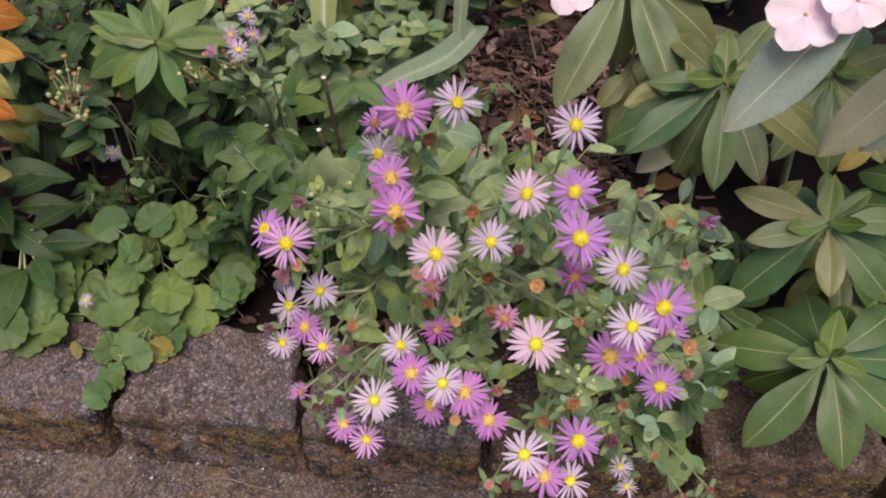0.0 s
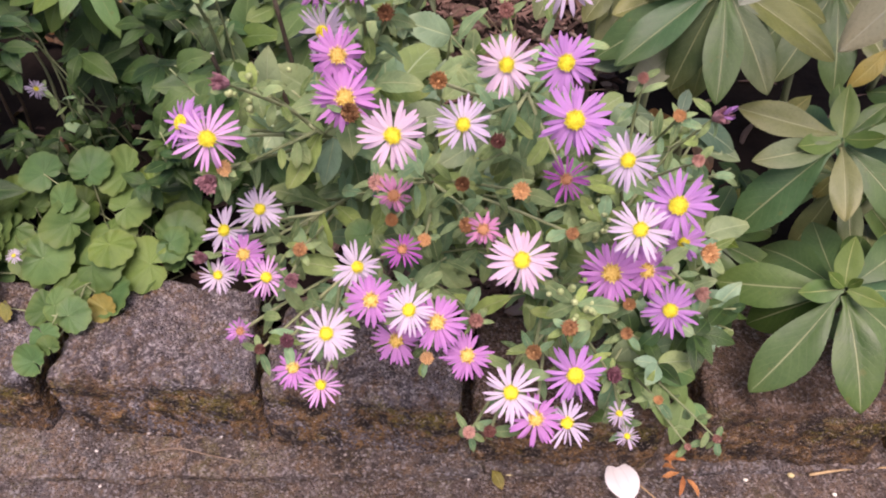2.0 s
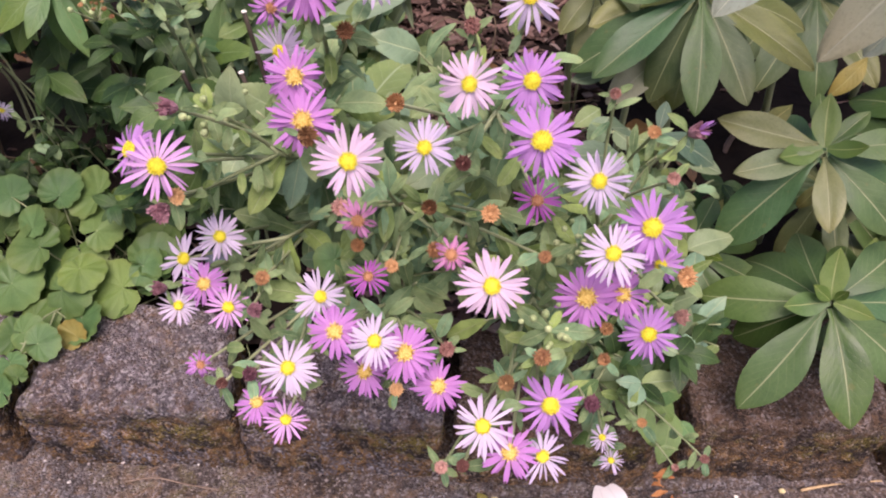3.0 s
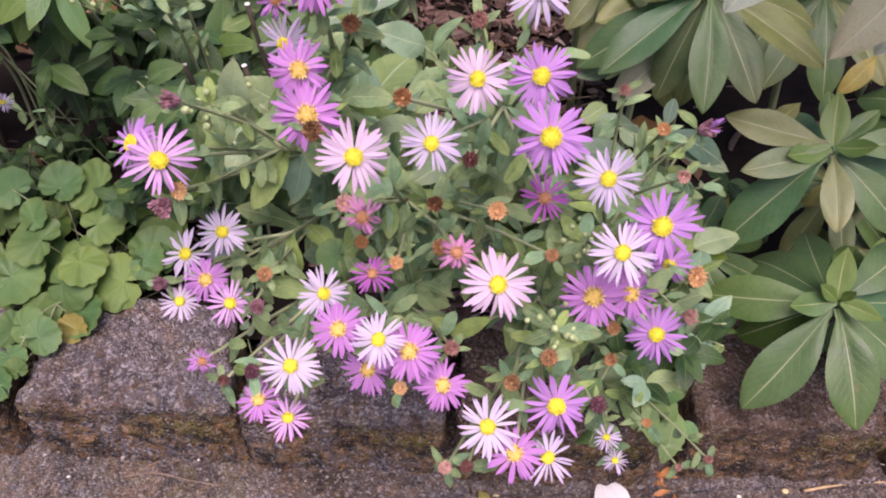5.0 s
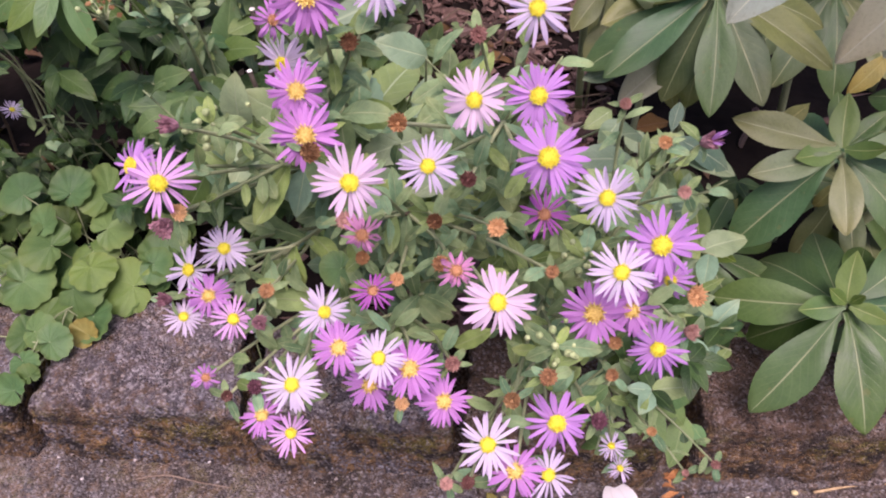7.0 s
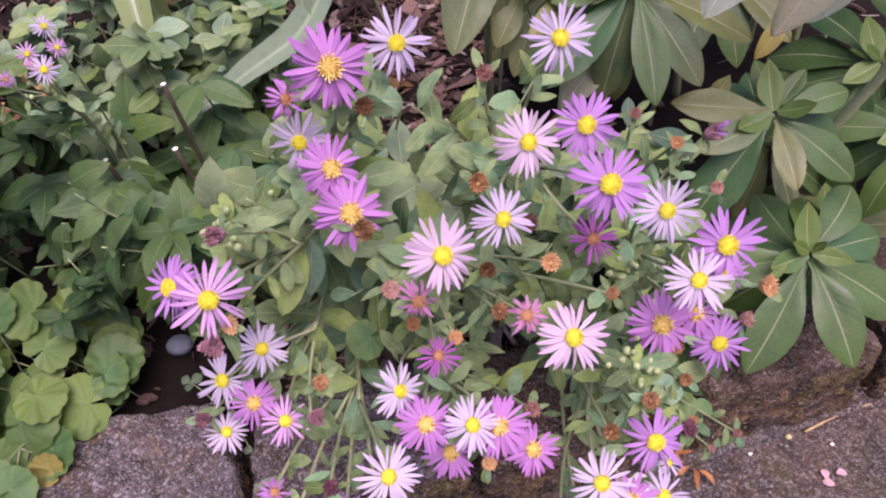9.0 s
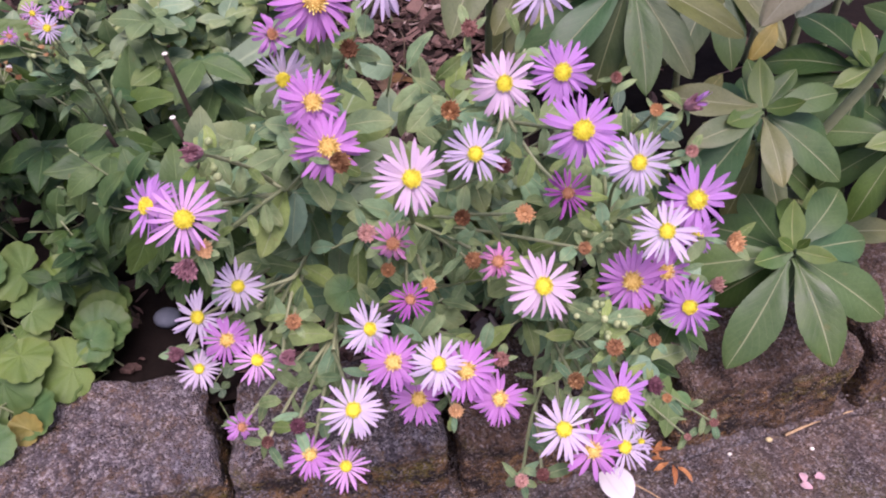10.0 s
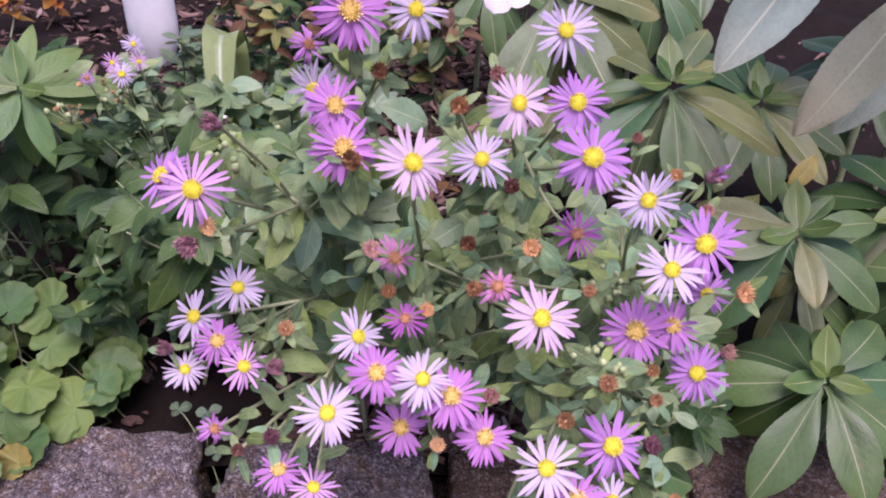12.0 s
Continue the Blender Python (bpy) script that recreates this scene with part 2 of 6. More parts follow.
M_PETAL = {
    "white": petal_material("petal_white", (0.65, 0.575, 0.685), (0.6, 0.49, 0.635)),
    "blue": petal_material("petal_blue_white", (0.61, 0.525, 0.66), (0.555, 0.455, 0.62)),
    "pink": petal_material("petal_pink_white", (0.67, 0.54, 0.64), (0.62, 0.44, 0.585)),
    "lilac": petal_material("petal_lilac", (0.72, 0.45, 0.7), (0.64, 0.34, 0.64)),
    "purple": petal_material("petal_purple", (0.57, 0.268, 0.575), (0.5, 0.208, 0.52)),
    "violet": petal_material("petal_violet", (0.545, 0.285, 0.61), (0.485, 0.23, 0.56)),
    "magenta": petal_material("petal_magenta", (0.44, 0.12, 0.4), (0.4, 0.1, 0.4)),
    "faded": petal_material("petal_faded", (0.62, 0.26, 0.42), (0.55, 0.24, 0.45)),
    "bright": petal_material("petal_bright_pink", (0.93, 0.68, 0.77), (0.93, 0.84, 0.88)),
    "rosy": petal_material("petal_rosy", (0.72, 0.42, 0.46), (0.74, 0.52, 0.55)),
    "snow": petal_material("petal_snow", (0.85, 0.82, 0.8), (0.86, 0.83, 0.82)),
}
M_DISC_YOUNG = floret_material("disc_yellow", (0.46, 0.34, 0.006), (0.8, 0.74, 0.06))
M_DISC_OLD = floret_material("disc_orange", (0.4, 0.2, 0.02), (0.92, 0.76, 0.25))
M_DISC_FADED = floret_material("disc_faded", (0.28, 0.1, 0.06), (0.62, 0.36, 0.16))
M_CALYX = plain_material("calyx_green", (0.08, 0.12, 0.045), (0.17, 0.22, 0.09), 300.0, 0.6)
M_BUD = plain_material("bud_green", (0.24, 0.31, 0.13), (0.42, 0.49, 0.24), 3.0, 0.55)
M_DEAD = {
    "brown": plain_material("dead_brown", (0.2, 0.1, 0.045), (0.6, 0.38, 0.18), 4.0, 0.8),
    "rust": plain_material("dead_rust", (0.17, 0.075, 0.035), (0.54, 0.31, 0.14), 4.0, 0.8),
    "rose": plain_material("dead_rose", (0.15, 0.06, 0.05), (0.54, 0.32, 0.26), 4.0, 0.8),
    "plum": plain_material("dead_plum", (0.1, 0.035, 0.05), (0.46, 0.24, 0.27), 4.0, 0.75),
}
M_STEM = plain_material("stem_green", (0.17, 0.21, 0.1), (0.33, 0.37, 0.2), 160.0, 0.6)
M_STEM_BROWN = plain_material("stem_brown", (0.06, 0.045, 0.028), (0.15, 0.11, 0.07), 160.0, 0.75)
M_STEM_CUT = plain_material("stem_dark", (0.022, 0.018, 0.014), (0.06, 0.046, 0.032), 160.0, 0.75)
M_CUT_END = plain_material("cut_end", (0.55, 0.52, 0.42), (0.78, 0.75, 0.66), 300.0, 0.7)
M_STRAW = plain_material("straw", (0.3, 0.2, 0.1), (0.5, 0.36, 0.2), 200.0, 0.7)
M_TWIG = plain_material("twig_grey", (0.15, 0.105, 0.075), (0.36, 0.28, 0.22), 300.0, 0.8)
# Darker than damp soil: the shade under the plants is in this colour.
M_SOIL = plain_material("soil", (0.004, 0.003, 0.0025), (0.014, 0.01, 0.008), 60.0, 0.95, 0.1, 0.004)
M_CHIP = chip_material("bark_chip", (0.03, 0.017, 0.013), (0.27, 0.165, 0.135), (0.36, 0.28, 0.24))
M_OLIVE_LEAF = leaf_material("olive_leaf", (0.11, 0.13, 0.03), (0.23, 0.24, 0.07), (0.25, 0.27, 0.1), 0.5, 0.4, 8.0)
M_SPRIG = plain_material("sprig_orange", (0.26, 0.09, 0.03), (0.5, 0.24, 0.09), 200.0, 0.75)
M_HUSK = plain_material("husk_yellow", (0.4, 0.33, 0.14), (0.6, 0.52, 0.3), 200.0, 0.7)
M_GRIT = chip_material("grit", (0.1, 0.07, 0.055), (0.42, 0.37, 0.34), (0.6, 0.56, 0.52))
M_POST = plain_material("post_stone", (0.5, 0.51, 0.5), (0.68, 0.69, 0.68), 40.0, 0.6)
M_PEBBLE = plain_material("pebble_grey", (0.11, 0.125, 0.15), (0.24, 0.26, 0.3), 60.0, 0.8)
M_BLOCK = stone_material("weathered_block", (0.07, 0.056, 0.057), (0.245, 0.213, 0.228), 1.0, 0.09, 0.95)
M_BLOCK_BROWN = stone_material("mossy_block", (0.062, 0.04, 0.028), (0.2, 0.132, 0.095), 1.0, 0.075, 0.4)
M_FOOTING = stone_material("footing_mortar", (0.062, 0.047, 0.04), (0.25, 0.208, 0.195), 0.45, 0.5, 0.8)
M_PAVING = stone_material("paving_concrete", (0.062, 0.046, 0.04), (0.19, 0.148, 0.132), 0.3, 0.5, 0.6)

# ---- building helpers ----
WORLD = {}


def mesh_of(name, bm, material, smooth=True):
    data = bpy.data.meshes.new(name)
    bm.to_mesh(data)
    bm.free()
    data.materials.append(material)
    if smooth:
        data.polygons.foreach_set("use_smooth", [True] * len(data.polygons))
    return data


def place(name, data, parent, m, label=""):
    """An object of that mesh at the world pose m, as a part of parent if there is one."""
    ob = new(name, data)
    WORLD[ob.name] = m.copy()
    if parent is None:
        ob.matrix_basis = m
    else:
        ob.parent = parent
        ob.matrix_basis = WORLD[parent.name].inverted() @ m
    return tagged(ob, label)


def part(name, bm, material, parent, label="", smooth=True):
    """A mesh built in world metres, as a part of a thing that stands somewhere."""
    m = WORLD[parent.name] if parent is not None else Matrix()
    bm.transform(m.inverted())
    return place(name, mesh_of(name, bm, material, smooth), parent, m, label)


def thing(name, at, label, category, group="", kind=""):
    return tagged(place(name, None, None, Matrix.Translation(at)), label, category, group, kind)


def aim(at, ahead, top, size=1.0, wide=1.0):
    """A pose at a place whose y goes ahead and whose z leans to top."""
    y = Vector(ahead).normalized()
    x = y.cross(Vector(top))
    x = x.normalized() if x.length > 1e-4 else y.orthogonal().normalized()
    z = x.cross(y)
    turn = Matrix((x, y, z)).transposed().to_4x4()
    return Matrix.Translation(at) @ turn @ Matrix.Diagonal((size * wide, size, size, 1.0))


def bow(points, steps):
    """A smooth line through some places."""
    p = [Vector(q) for q in points]
    p = [2 * p[0] - p[1], *p, 2 * p[-1] - p[-2]]
    line = []
    for a, b, c, d in zip(p, p[1:], p[2:], p[3:]):
        for i in range(steps):
            t = i / steps
            line.append(0.5 * (2 * b + (c - a) * t + (2 * a - 5 * b + 4 * c - d) * t * t + (3 * b - a - 3 * c + d) * t ** 3))
    return [*line, p[-2]]


def tube(bm, line, r0, r1, sides=6):
    rings = []
    n = len(line)
    for i, q in enumerate(line):
        way = (line[min(i + 1, n - 1)] - line[max(i - 1, 0)]).normalized()
        u = way.orthogonal().normalized() if i == 0 else (u - way * u.dot(way)).normalized()
        v = way.cross(u)
        r = r0 + (r1 - r0) * i / (n - 1)
        rings.append([bm.verts.new(q + r * (math.cos(a) * u + math.sin(a) * v)) for a in (2 * math.pi * k / sides for k in range(sides))])
    for a, b in zip(rings, rings[1:]):
        for k in range(sides):
            bm.faces.new((a[k], a[(k + 1) % sides], b[(k + 1) % sides], b[k]))
    bm.faces.new(rings[0][::-1])
    bm.faces.new(rings[-1])
    return bm


def rod(name, points, r0, r1, material, parent, label="", steps=6, sides=6):
    return part(name, tube(bmesh.new(), bow(points, steps), r0, r1, sides), material, parent, label)


def sheet(rows, columns, shape):
    """A grid of faces with uv; shape(u, v) gives the place of across u and along v, both 0 to 1."""
    bm = bmesh.new()
    layer = bm.loops.layers.uv.new("uv")
    grid = [[bm.verts.new(shape(i / columns, j / rows)) for i in range(columns + 1)] for j in range(rows + 1)]
    for j in range(rows):
        for i in range(columns):
            face = bm.faces.new((grid[j][i], grid[j][i + 1], grid[j + 1][i + 1], grid[j + 1][i]))
            for loop, (a, b) in zip(face.loops, ((i, j), (i + 1, j), (i + 1, j + 1), (i, j + 1))):
                loop[layer].uv = (a / columns, b / rows)
    return bm


def blade(width, belly, fullness, curl, fold, teeth=0, bite=0.0, wave=0.0, rows=12, columns=6, stalk=0.0, seed=0):
    """A leaf one metre long along y. belly: where it is widest; curl: degrees by which it bends down; fold: how far its sides rise."""
    chance = random.Random(seed)
    phase, lean = chance.uniform(0, 6.3), chance.uniform(-0.12, 0.12)
    power = math.log(0.5) / math.log(belly)

    def shape(u, v):
        s = 2 * u - 1
        w = width / 2 * max(math.sin(math.pi * v ** power), 0.0) ** fullness
        if v < 0.25:
            w = max(w, stalk * width)
        if teeth and 0.18 < v < 0.95:
            w *= 1 - bite * ((v * teeth) % 1.0)
        a = radians(curl) * v
        y, z = (math.sin(a) / radians(curl), (math.cos(a) - 1) / radians(curl)) if abs(curl) > 0.5 else (v, 0.0)
        side = abs(s) * w
        up = fold * side - 0.6 * fold * side * abs(s) + wave * math.sin(9 * v + phase + 2.2 * s) * abs(s)
        return (s * w + lean * v * v * 0.6, y - up * math.sin(a) * 0.5, z + up)

    return sheet(rows, columns, shape)


def kidney(cup, lobes, seed=0):
    """A round scalloped leaf with a notch at its stalk, one metre across, stalk at the origin."""
    chance = random.Random(seed)
    phase = chance.uniform(0, 6.3)

    def shape(u, v):
        a = radians(-90 + 6) + u * radians(348)
        notch = math.exp(-(min(u, 1 - u) / 0.045) ** 2)
        r = 0.5 * v * (1.0 - 0.14 * notch) * (0.93 + 0.07 * math.cos(2 * a))
        r *= 1 - 0.07 * (1 - abs(math.sin(u * lobes * math.pi))) * v ** 4
        z = cup * v * v * 0.3 + 0.035 * v * math.sin(3 * a + phase) + 0.012 * v * v * math.cos(u * lobes * math.pi * 2)
        return (r * math.cos(a), r * math.sin(a) + 0.12 * v, z)

    return sheet(5, 66, shape)


def blob(bm, centre, rx, ry, rz, turn=None, rings=5, sides=7):
    m = Matrix.Translation(centre) @ (turn.to_4x4() if turn is not None else Matrix()) @ Matrix.Diagonal((rx, ry, rz, 1.0))
    bmesh.ops.create_uvsphere(bm, u_segments=sides, v_segments=rings, radius=1.0, matrix=m)


def leaves(name, material, **shape):
    """Four variants of one kind of leaf."""
    made = []
    for i in range(4):
        values = dict(shape)
        values["curl"] = shape["curl"] * (0.4 + 0.45 * i)
        values["fold"] = shape["fold"] * (1.3 - 0.2 * i)
        made.append(mesh_of(name, blade(seed=i + 1, **values), material))
    return made


ASTER_LEAF = leaves("aster_leaf", M_ASTER_LEAF, width=0.4, belly=0.54, fullness=0.62, curl=38, fold=0.35, teeth=4, bite=0.09, wave=0.03, stalk=0.1, rows=16)
NARROW_LEAF = leaves("narrow_leaf", M_ASTER_LEAF, width=0.27, belly=0.5, fullness=0.9, curl=30, fold=0.4, wave=0.015, rows=9, columns=4)
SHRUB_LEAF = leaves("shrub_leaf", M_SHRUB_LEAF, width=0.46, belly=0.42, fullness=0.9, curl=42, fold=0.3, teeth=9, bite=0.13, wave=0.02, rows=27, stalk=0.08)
LANCE_LEAF = leaves("lance_leaf", M_LANCE_LEAF, width=0.36, belly=0.48, fullness=0.85, curl=26, fold=0.3, wave=0.012, rows=12, stalk=0.06)
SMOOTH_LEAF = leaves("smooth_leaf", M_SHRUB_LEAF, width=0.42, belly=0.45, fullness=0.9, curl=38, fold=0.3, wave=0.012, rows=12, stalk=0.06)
ROSETTE_LEAF = leaves("rosette_leaf", M_ROSETTE_LEAF, width=0.41, belly=0.6, fullness=0.8, curl=22, fold=0.32, teeth=22, bite=0.045, wave=0.01, rows=44, columns=8, stalk=0.09)
OLIVE_ROSETTE = leaves("rosette_leaf_olive", M_ROSETTE_OLIVE, width=0.42, belly=0.58, fullness=0.75, curl=24, fold=0.32, teeth=22, bite=0.045, wave=0.014, rows=44, columns=8, stalk=0.09)
SHEEN_ROSETTE = leaves("rosette_leaf_sheen", M_ROSETTE_SHEEN, width=0.42, belly=0.55, fullness=0.72, curl=24, fold=0.32, teeth=22, bite=0.045, wave=0.016, rows=44, columns=8, stalk=0.09)
YOUNG_LEAF = leaves("young_leaf", M_YOUNG_LEAF, width=0.5, belly=0.45, fullness=0.95, curl=-22, fold=0.35, rows=10, stalk=0.15)
KIDNEY_LEAF = [mesh_of("kidney_leaf", kidney(0.15 * i - 0.15, 11, i), M_KIDNEY_LEAF) for i in range(4)]
YELLOW_KIDNEY = mesh_of("yellow_kidney_leaf", kidney(0.3, 11, 9), M_YELLOW_LEAF)
DRY_LEAF = leaves("dry_leaf", M_DRY_LEAF, width=0.5, belly=0.45, fullness=0.8, curl=70, fold=0.7, wave=0.06, rows=9)
YELLOW_LEAF = leaves("yellow_leaf", M_YELLOW_LEAF, width=0.42, belly=0.55, fullness=0.8, curl=40, fold=0.4, wave=0.03)
GLAUCOUS_LEAF = leaves("glaucous_leaf", M_GLAUCOUS_LEAF, width=0.5, belly=0.55, fullness=0.8, curl=20, fold=0.3, wave=0.01)
MID_LEAF = leaves("mid_leaf", M_MID_LEAF, width=0.46, belly=0.42, fullness=0.85, curl=40, fold=0.28, teeth=8, bite=0.12, wave=0.02, rows=27, stalk=0.08)
TOOTHED_LEAF = leaves("toothed_leaf", M_TOOTHED_LEAF, width=0.56, belly=0.42, fullness=0.8, curl=30, fold=0.25, teeth=10, bite=0.1, wave=0.015, rows=30, stalk=0.06)
SHADE_LEAF = leaves("shade_leaf", M_HANGING_LEAF, width=0.5, belly=0.42, fullness=0.8, curl=30, fold=0.25, teeth=8, bite=0.1, wave=0.015, rows=27, stalk=0.06)
OLIVE_LEAF = leaves("olive_leaf", M_OLIVE_LEAF, width=0.4, belly=0.5, fullness=0.8, curl=50, fold=0.3, wave=0.03)
LOW_LEAF = leaves("low_leaf", M_LOW_LEAF, width=0.62, belly=0.45, fullness=0.75, curl=34, fold=0.25, wave=0.02, stalk=0.08)
SPRIG_LEAF = leaves("sprig_leaf", M_SPRIG, width=0.3, belly=0.5, fullness=0.8, curl=70, fold=0.6, wave=0.05, rows=9)
ORANGE_LEAF = leaves("orange_leaf", M_ORANGE_LEAF, width=0.55, belly=0.45, fullness=0.8, curl=45, fold=0.3, wave=0.03)


def petal_mesh(name, material, width, curl, fold=0.35, wave=0.0, seed=0):
    return mesh_of(name, blade(width, 0.54, 0.5, curl, fold, rows=8, columns=2, wave=wave, stalk=0.22, seed=seed), material)


PETALS = {}
for tone, stuff in M_PETAL.items():
    PETALS[tone] = [petal_mesh("petal_" + tone, stuff, (0.16 if tone in ("purple", "violet") else 0.135) + 0.012 * i, c, seed=i) for i, c in enumerate((-14, 8, 24, 40))]
    PETALS[tone + "_curled"] = [petal_mesh("petal_curled_" + tone, stuff, 0.2, c, 0.8, 0.05, i) for i, c in enumerate((60, -70, 110, 95))]


def disc_mesh(name, material, rise, spike, count):
    """The yellow middle of a flower, of radius one: a dome of small florets."""
    bm = bmesh.new()
    blob(bm, (0, 0, 0.0), 0.9, 0.9, rise * 0.8, None, 8, 16)
    for i in range(count):
        r = math.sqrt((i + 0.5) / count)
        a = i * 2.39996
        up = rise * math.sqrt(max(1 - 0.86 * r * r, 0.05))
        out = Vector((r * 0.55 * math.cos(a), r * 0.55 * math.sin(a), 1.0 - 0.5 * r)).normalized()
        size = 0.075 * (0.75 + 0.5 * r)
        turn = out.to_track_quat("Z", "Y").to_matrix()
        tall = size * (1.0 + spike * r)
        blob(bm, Vector((0.96 * r * math.cos(a), 0.96 * r * math.sin(a), up * 0.92)) + out * tall * 0.5, size, size, tall, turn, 4, 5)
    return mesh_of(name, bm, material)


DISC = {"young": disc_mesh("disc_young", M_DISC_YOUNG, 0.55, 0.8, 85), "old": disc_mesh("disc_old", M_DISC_OLD, 0.45, 2.8, 62), "faded": disc_mesh("disc_faded", M_DISC_FADED, 0.5, 2.0, 55)}


def calyx_mesh():
    bm = bmesh.new()
    blob(bm, (0, 0, -0.55), 0.8, 0.8, 0.7, None, 7, 12)
    for ring in range(2):
        for i in range(11):
            a = 2 * math.pi * (i + 0.5 * ring) / 11
            way = Vector((math.cos(a), math.sin(a), 0.0))
            turn = (way * 0.55 + Vector((0, 0, 0.8))).normalized().to_track_quat("Z", "Y").to_matrix()
            blob(bm, way * (0.72 + 0.12 * ring) + Vector((0, 0, -0.55 + 0.25 * ring)), 0.13, 0.13, 0.42, turn, 4, 5)
    return mesh_of("calyx", bm, M_CALYX)


CALYX = calyx_mesh()


def dead_mesh(name, material, open_up, length, seed):
    """A withered head of radius one, facing z: a cup of dry bracts with a ragged rim round shrivelled florets, in one skin."""
    chance = random.Random(seed)
    bm = bmesh.new()
    sides, rings = 30, []
    spikes = [chance.uniform(0.55, 1.25) if k % 2 else chance.uniform(0.0, 0.3) for k in range(sides)]
    swirl = chance.uniform(-0.05, 0.05)
    profile = ((0.16, -0.62, 0.0, 0.0), (0.42, -0.48, 0.02, 0.0), (0.62, -0.2, 0.06, 0.05), (0.68, 0.05, 0.08, 0.2), (0.72, 0.22, 0.2, 0.6), (0.66, 0.24, 0.1, 0.75), (0.54, 0.2, 0.08, 0.35),
               (0.46, 0.24, 0.06, 0.7), (0.36, 0.18, 0.05, 0.3), (0.26, 0.26, 0.04, 0.5), (0.14, 0.2, 0.03, 0.2))
    for i, (r, z, out, up) in enumerate(profile):
        ring = []
        for k in range(sides):
            spike = spikes[(k + i // 2 * 3) % sides]
            a = 2 * math.pi * k / sides + swirl * i + chance.uniform(-0.04, 0.04)
            w = r + out * (1 + open_up) * spike + chance.uniform(-0.03, 0.03)
            ring.append(bm.verts.new((w * math.cos(a), w * math.sin(a), z + length * up * (spike - 0.3) * 0.7 + chance.uniform(-0.03, 0.03))))
        rings.append(ring)
    for a, b in zip(rings, rings[1:]):
        for k in range(sides):
            bm.faces.new((a[k], a[(k + 1) % sides], b[(k + 1) % sides], b[k]))
    bm.faces.new(rings[0][::-1])
    bm.faces.new(rings[-1])
    return mesh_of(name, bm, material, False)


DEAD = {tone: [dead_mesh("withered_head_" + tone, stuff, o, l, i) for i, (o, l) in enumerate(((0.5, 0.75), (0.8, 0.55), (0.1, 1.3)))] for tone, stuff in M_DEAD.items()}


def bud_mesh():
    """A closed bud with eight overlapping bracts, of radius about one."""
    bm = bmesh.new()
    blob(bm, (0, 0, 0), 1.0, 1.0, 1.0, None, 8, 24)
    for v in bm.verts:
        a = math.atan2(v.co.y, v.co.x)
        r = 0.78 + 0.1 * abs(math.sin(4 * a + 1.2 * v.co.z))
        v.co = Vector((v.co.x * r * (1 - 0.15 * v.co.z), v.co.y * r * (1 - 0.15 * v.co.z), 0.15 + v.co.z))
    return mesh_of("bud", bm, M_BUD)


BUD = bud_mesh()

# ---- ground, paving and stone edging ----


def ground_height(x, y):
    rise = 0.095 + 0.11 * max(min(y, 2.4) - 0.66, 0.0)
    return rise + 0.018 * noise.noise((x * 6, y * 6, 0.3)) + 0.008 * noise.noise((x * 22, y * 22, 1.7))


def build_ground():
    bm = bmesh.new()
    xs = [-40, -12, -5] + [-2.4 + 0.04 * i for i in range(121)] + [5, 12, 40]
    ys = [0.57 + 0.04 * i for i in range(60)] + [3.5, 6, 12, 40, 120]
    grid = [[bm.verts.new((x, y, ground_height(x, y))) for x in xs] for y in ys]
    for a, b in zip(grid, grid[1:]):
        for i in range(len(xs) - 1):
            bm.faces.new((a[i], a[i + 1], b[i + 1], b[i]))
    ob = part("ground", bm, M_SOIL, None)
    tagged(ob, "garden soil of the flower bed, blackened for the shade under the plants", "soil", kind="structure")


def build_paving():
    bm = bmesh.new()
    xs = [-40, -8] + [-1.5 + 0.03 * i for i in range(101)] + [8, 40]
    ys = [-60, -8, -1] + [-0.2 + 0.03 * i for i in range(29)]
    grid = [[bm.verts.new((x, y, 0.004 * noise.noise((x * 9, y * 9, 5.0)) + 0.002 * noise.noise((x * 40, y * 40, 2.0)))) for x in xs] for y in ys]
    for a, b in zip(grid, grid[1:]):
        for i in range(len(xs) - 1):
            bm.faces.new((a[i], a[i + 1], b[i + 1], b[i]))
    ob = part("pavement", bm, M_PAVING, None)
    tagged(ob, "rough brown-grey concrete paving along the flower bed", "paving", kind="structure")


def rough_box(corners, z0, z1, radius, seed, cuts=22, rough=0.004):
    """A weathered block over four ground corners (front left, front right, back right, back left), with worn edges."""
    bm = bmesh.new()
    bmesh.ops.create_cube(bm, size=2.0)
    bmesh.ops.subdivide_edges(bm, edges=bm.edges[:], cuts=cuts, use_grid_fill=True)
    fl, fr, br, bl = (Vector((*c, 0)) for c in corners)
    half = Vector(((fr - fl).length / 2, (bl - fl).length / 2, (z1 - z0) / 2))
    for v in bm.verts:
        p = Vector((v.co.x * half.x, v.co.y * half.y, v.co.z * half.z))
        worn = radius * (1 + 0.5 * noise.noise(p * 18 + Vector((seed, 0, 0))))
        inner = Vector([max(min(c, h - worn), worn - h) for c, h in zip(p, half)])
        off = p - inner
        if off.length > 1e-6:
            p = inner + off.normalized() * worn
        u, w = p.x / half.x / 2 + 0.5, p.y / half.y / 2 + 0.5
        flat = (fl * (1 - u) + fr * u) * (1 - w) + (bl * (1 - u) + br * u) * w
        q = Vector((flat.x, flat.y, (z0 + z1) / 2 + p.z))
        push = v.co.normalized() * (rough * noise.fractal(q * 34 + Vector((seed * 3, 0, 0)), 0.65, 2.1, 6) + 0.5 * rough * noise.noise(q * 9))
        chip = max(0.0, noise.noise(q * 14 + Vector((0, seed * 5, 0))) - 0.35)
        v.co = q + push - v.co.normalized() * chip * rough * 3
    return bm


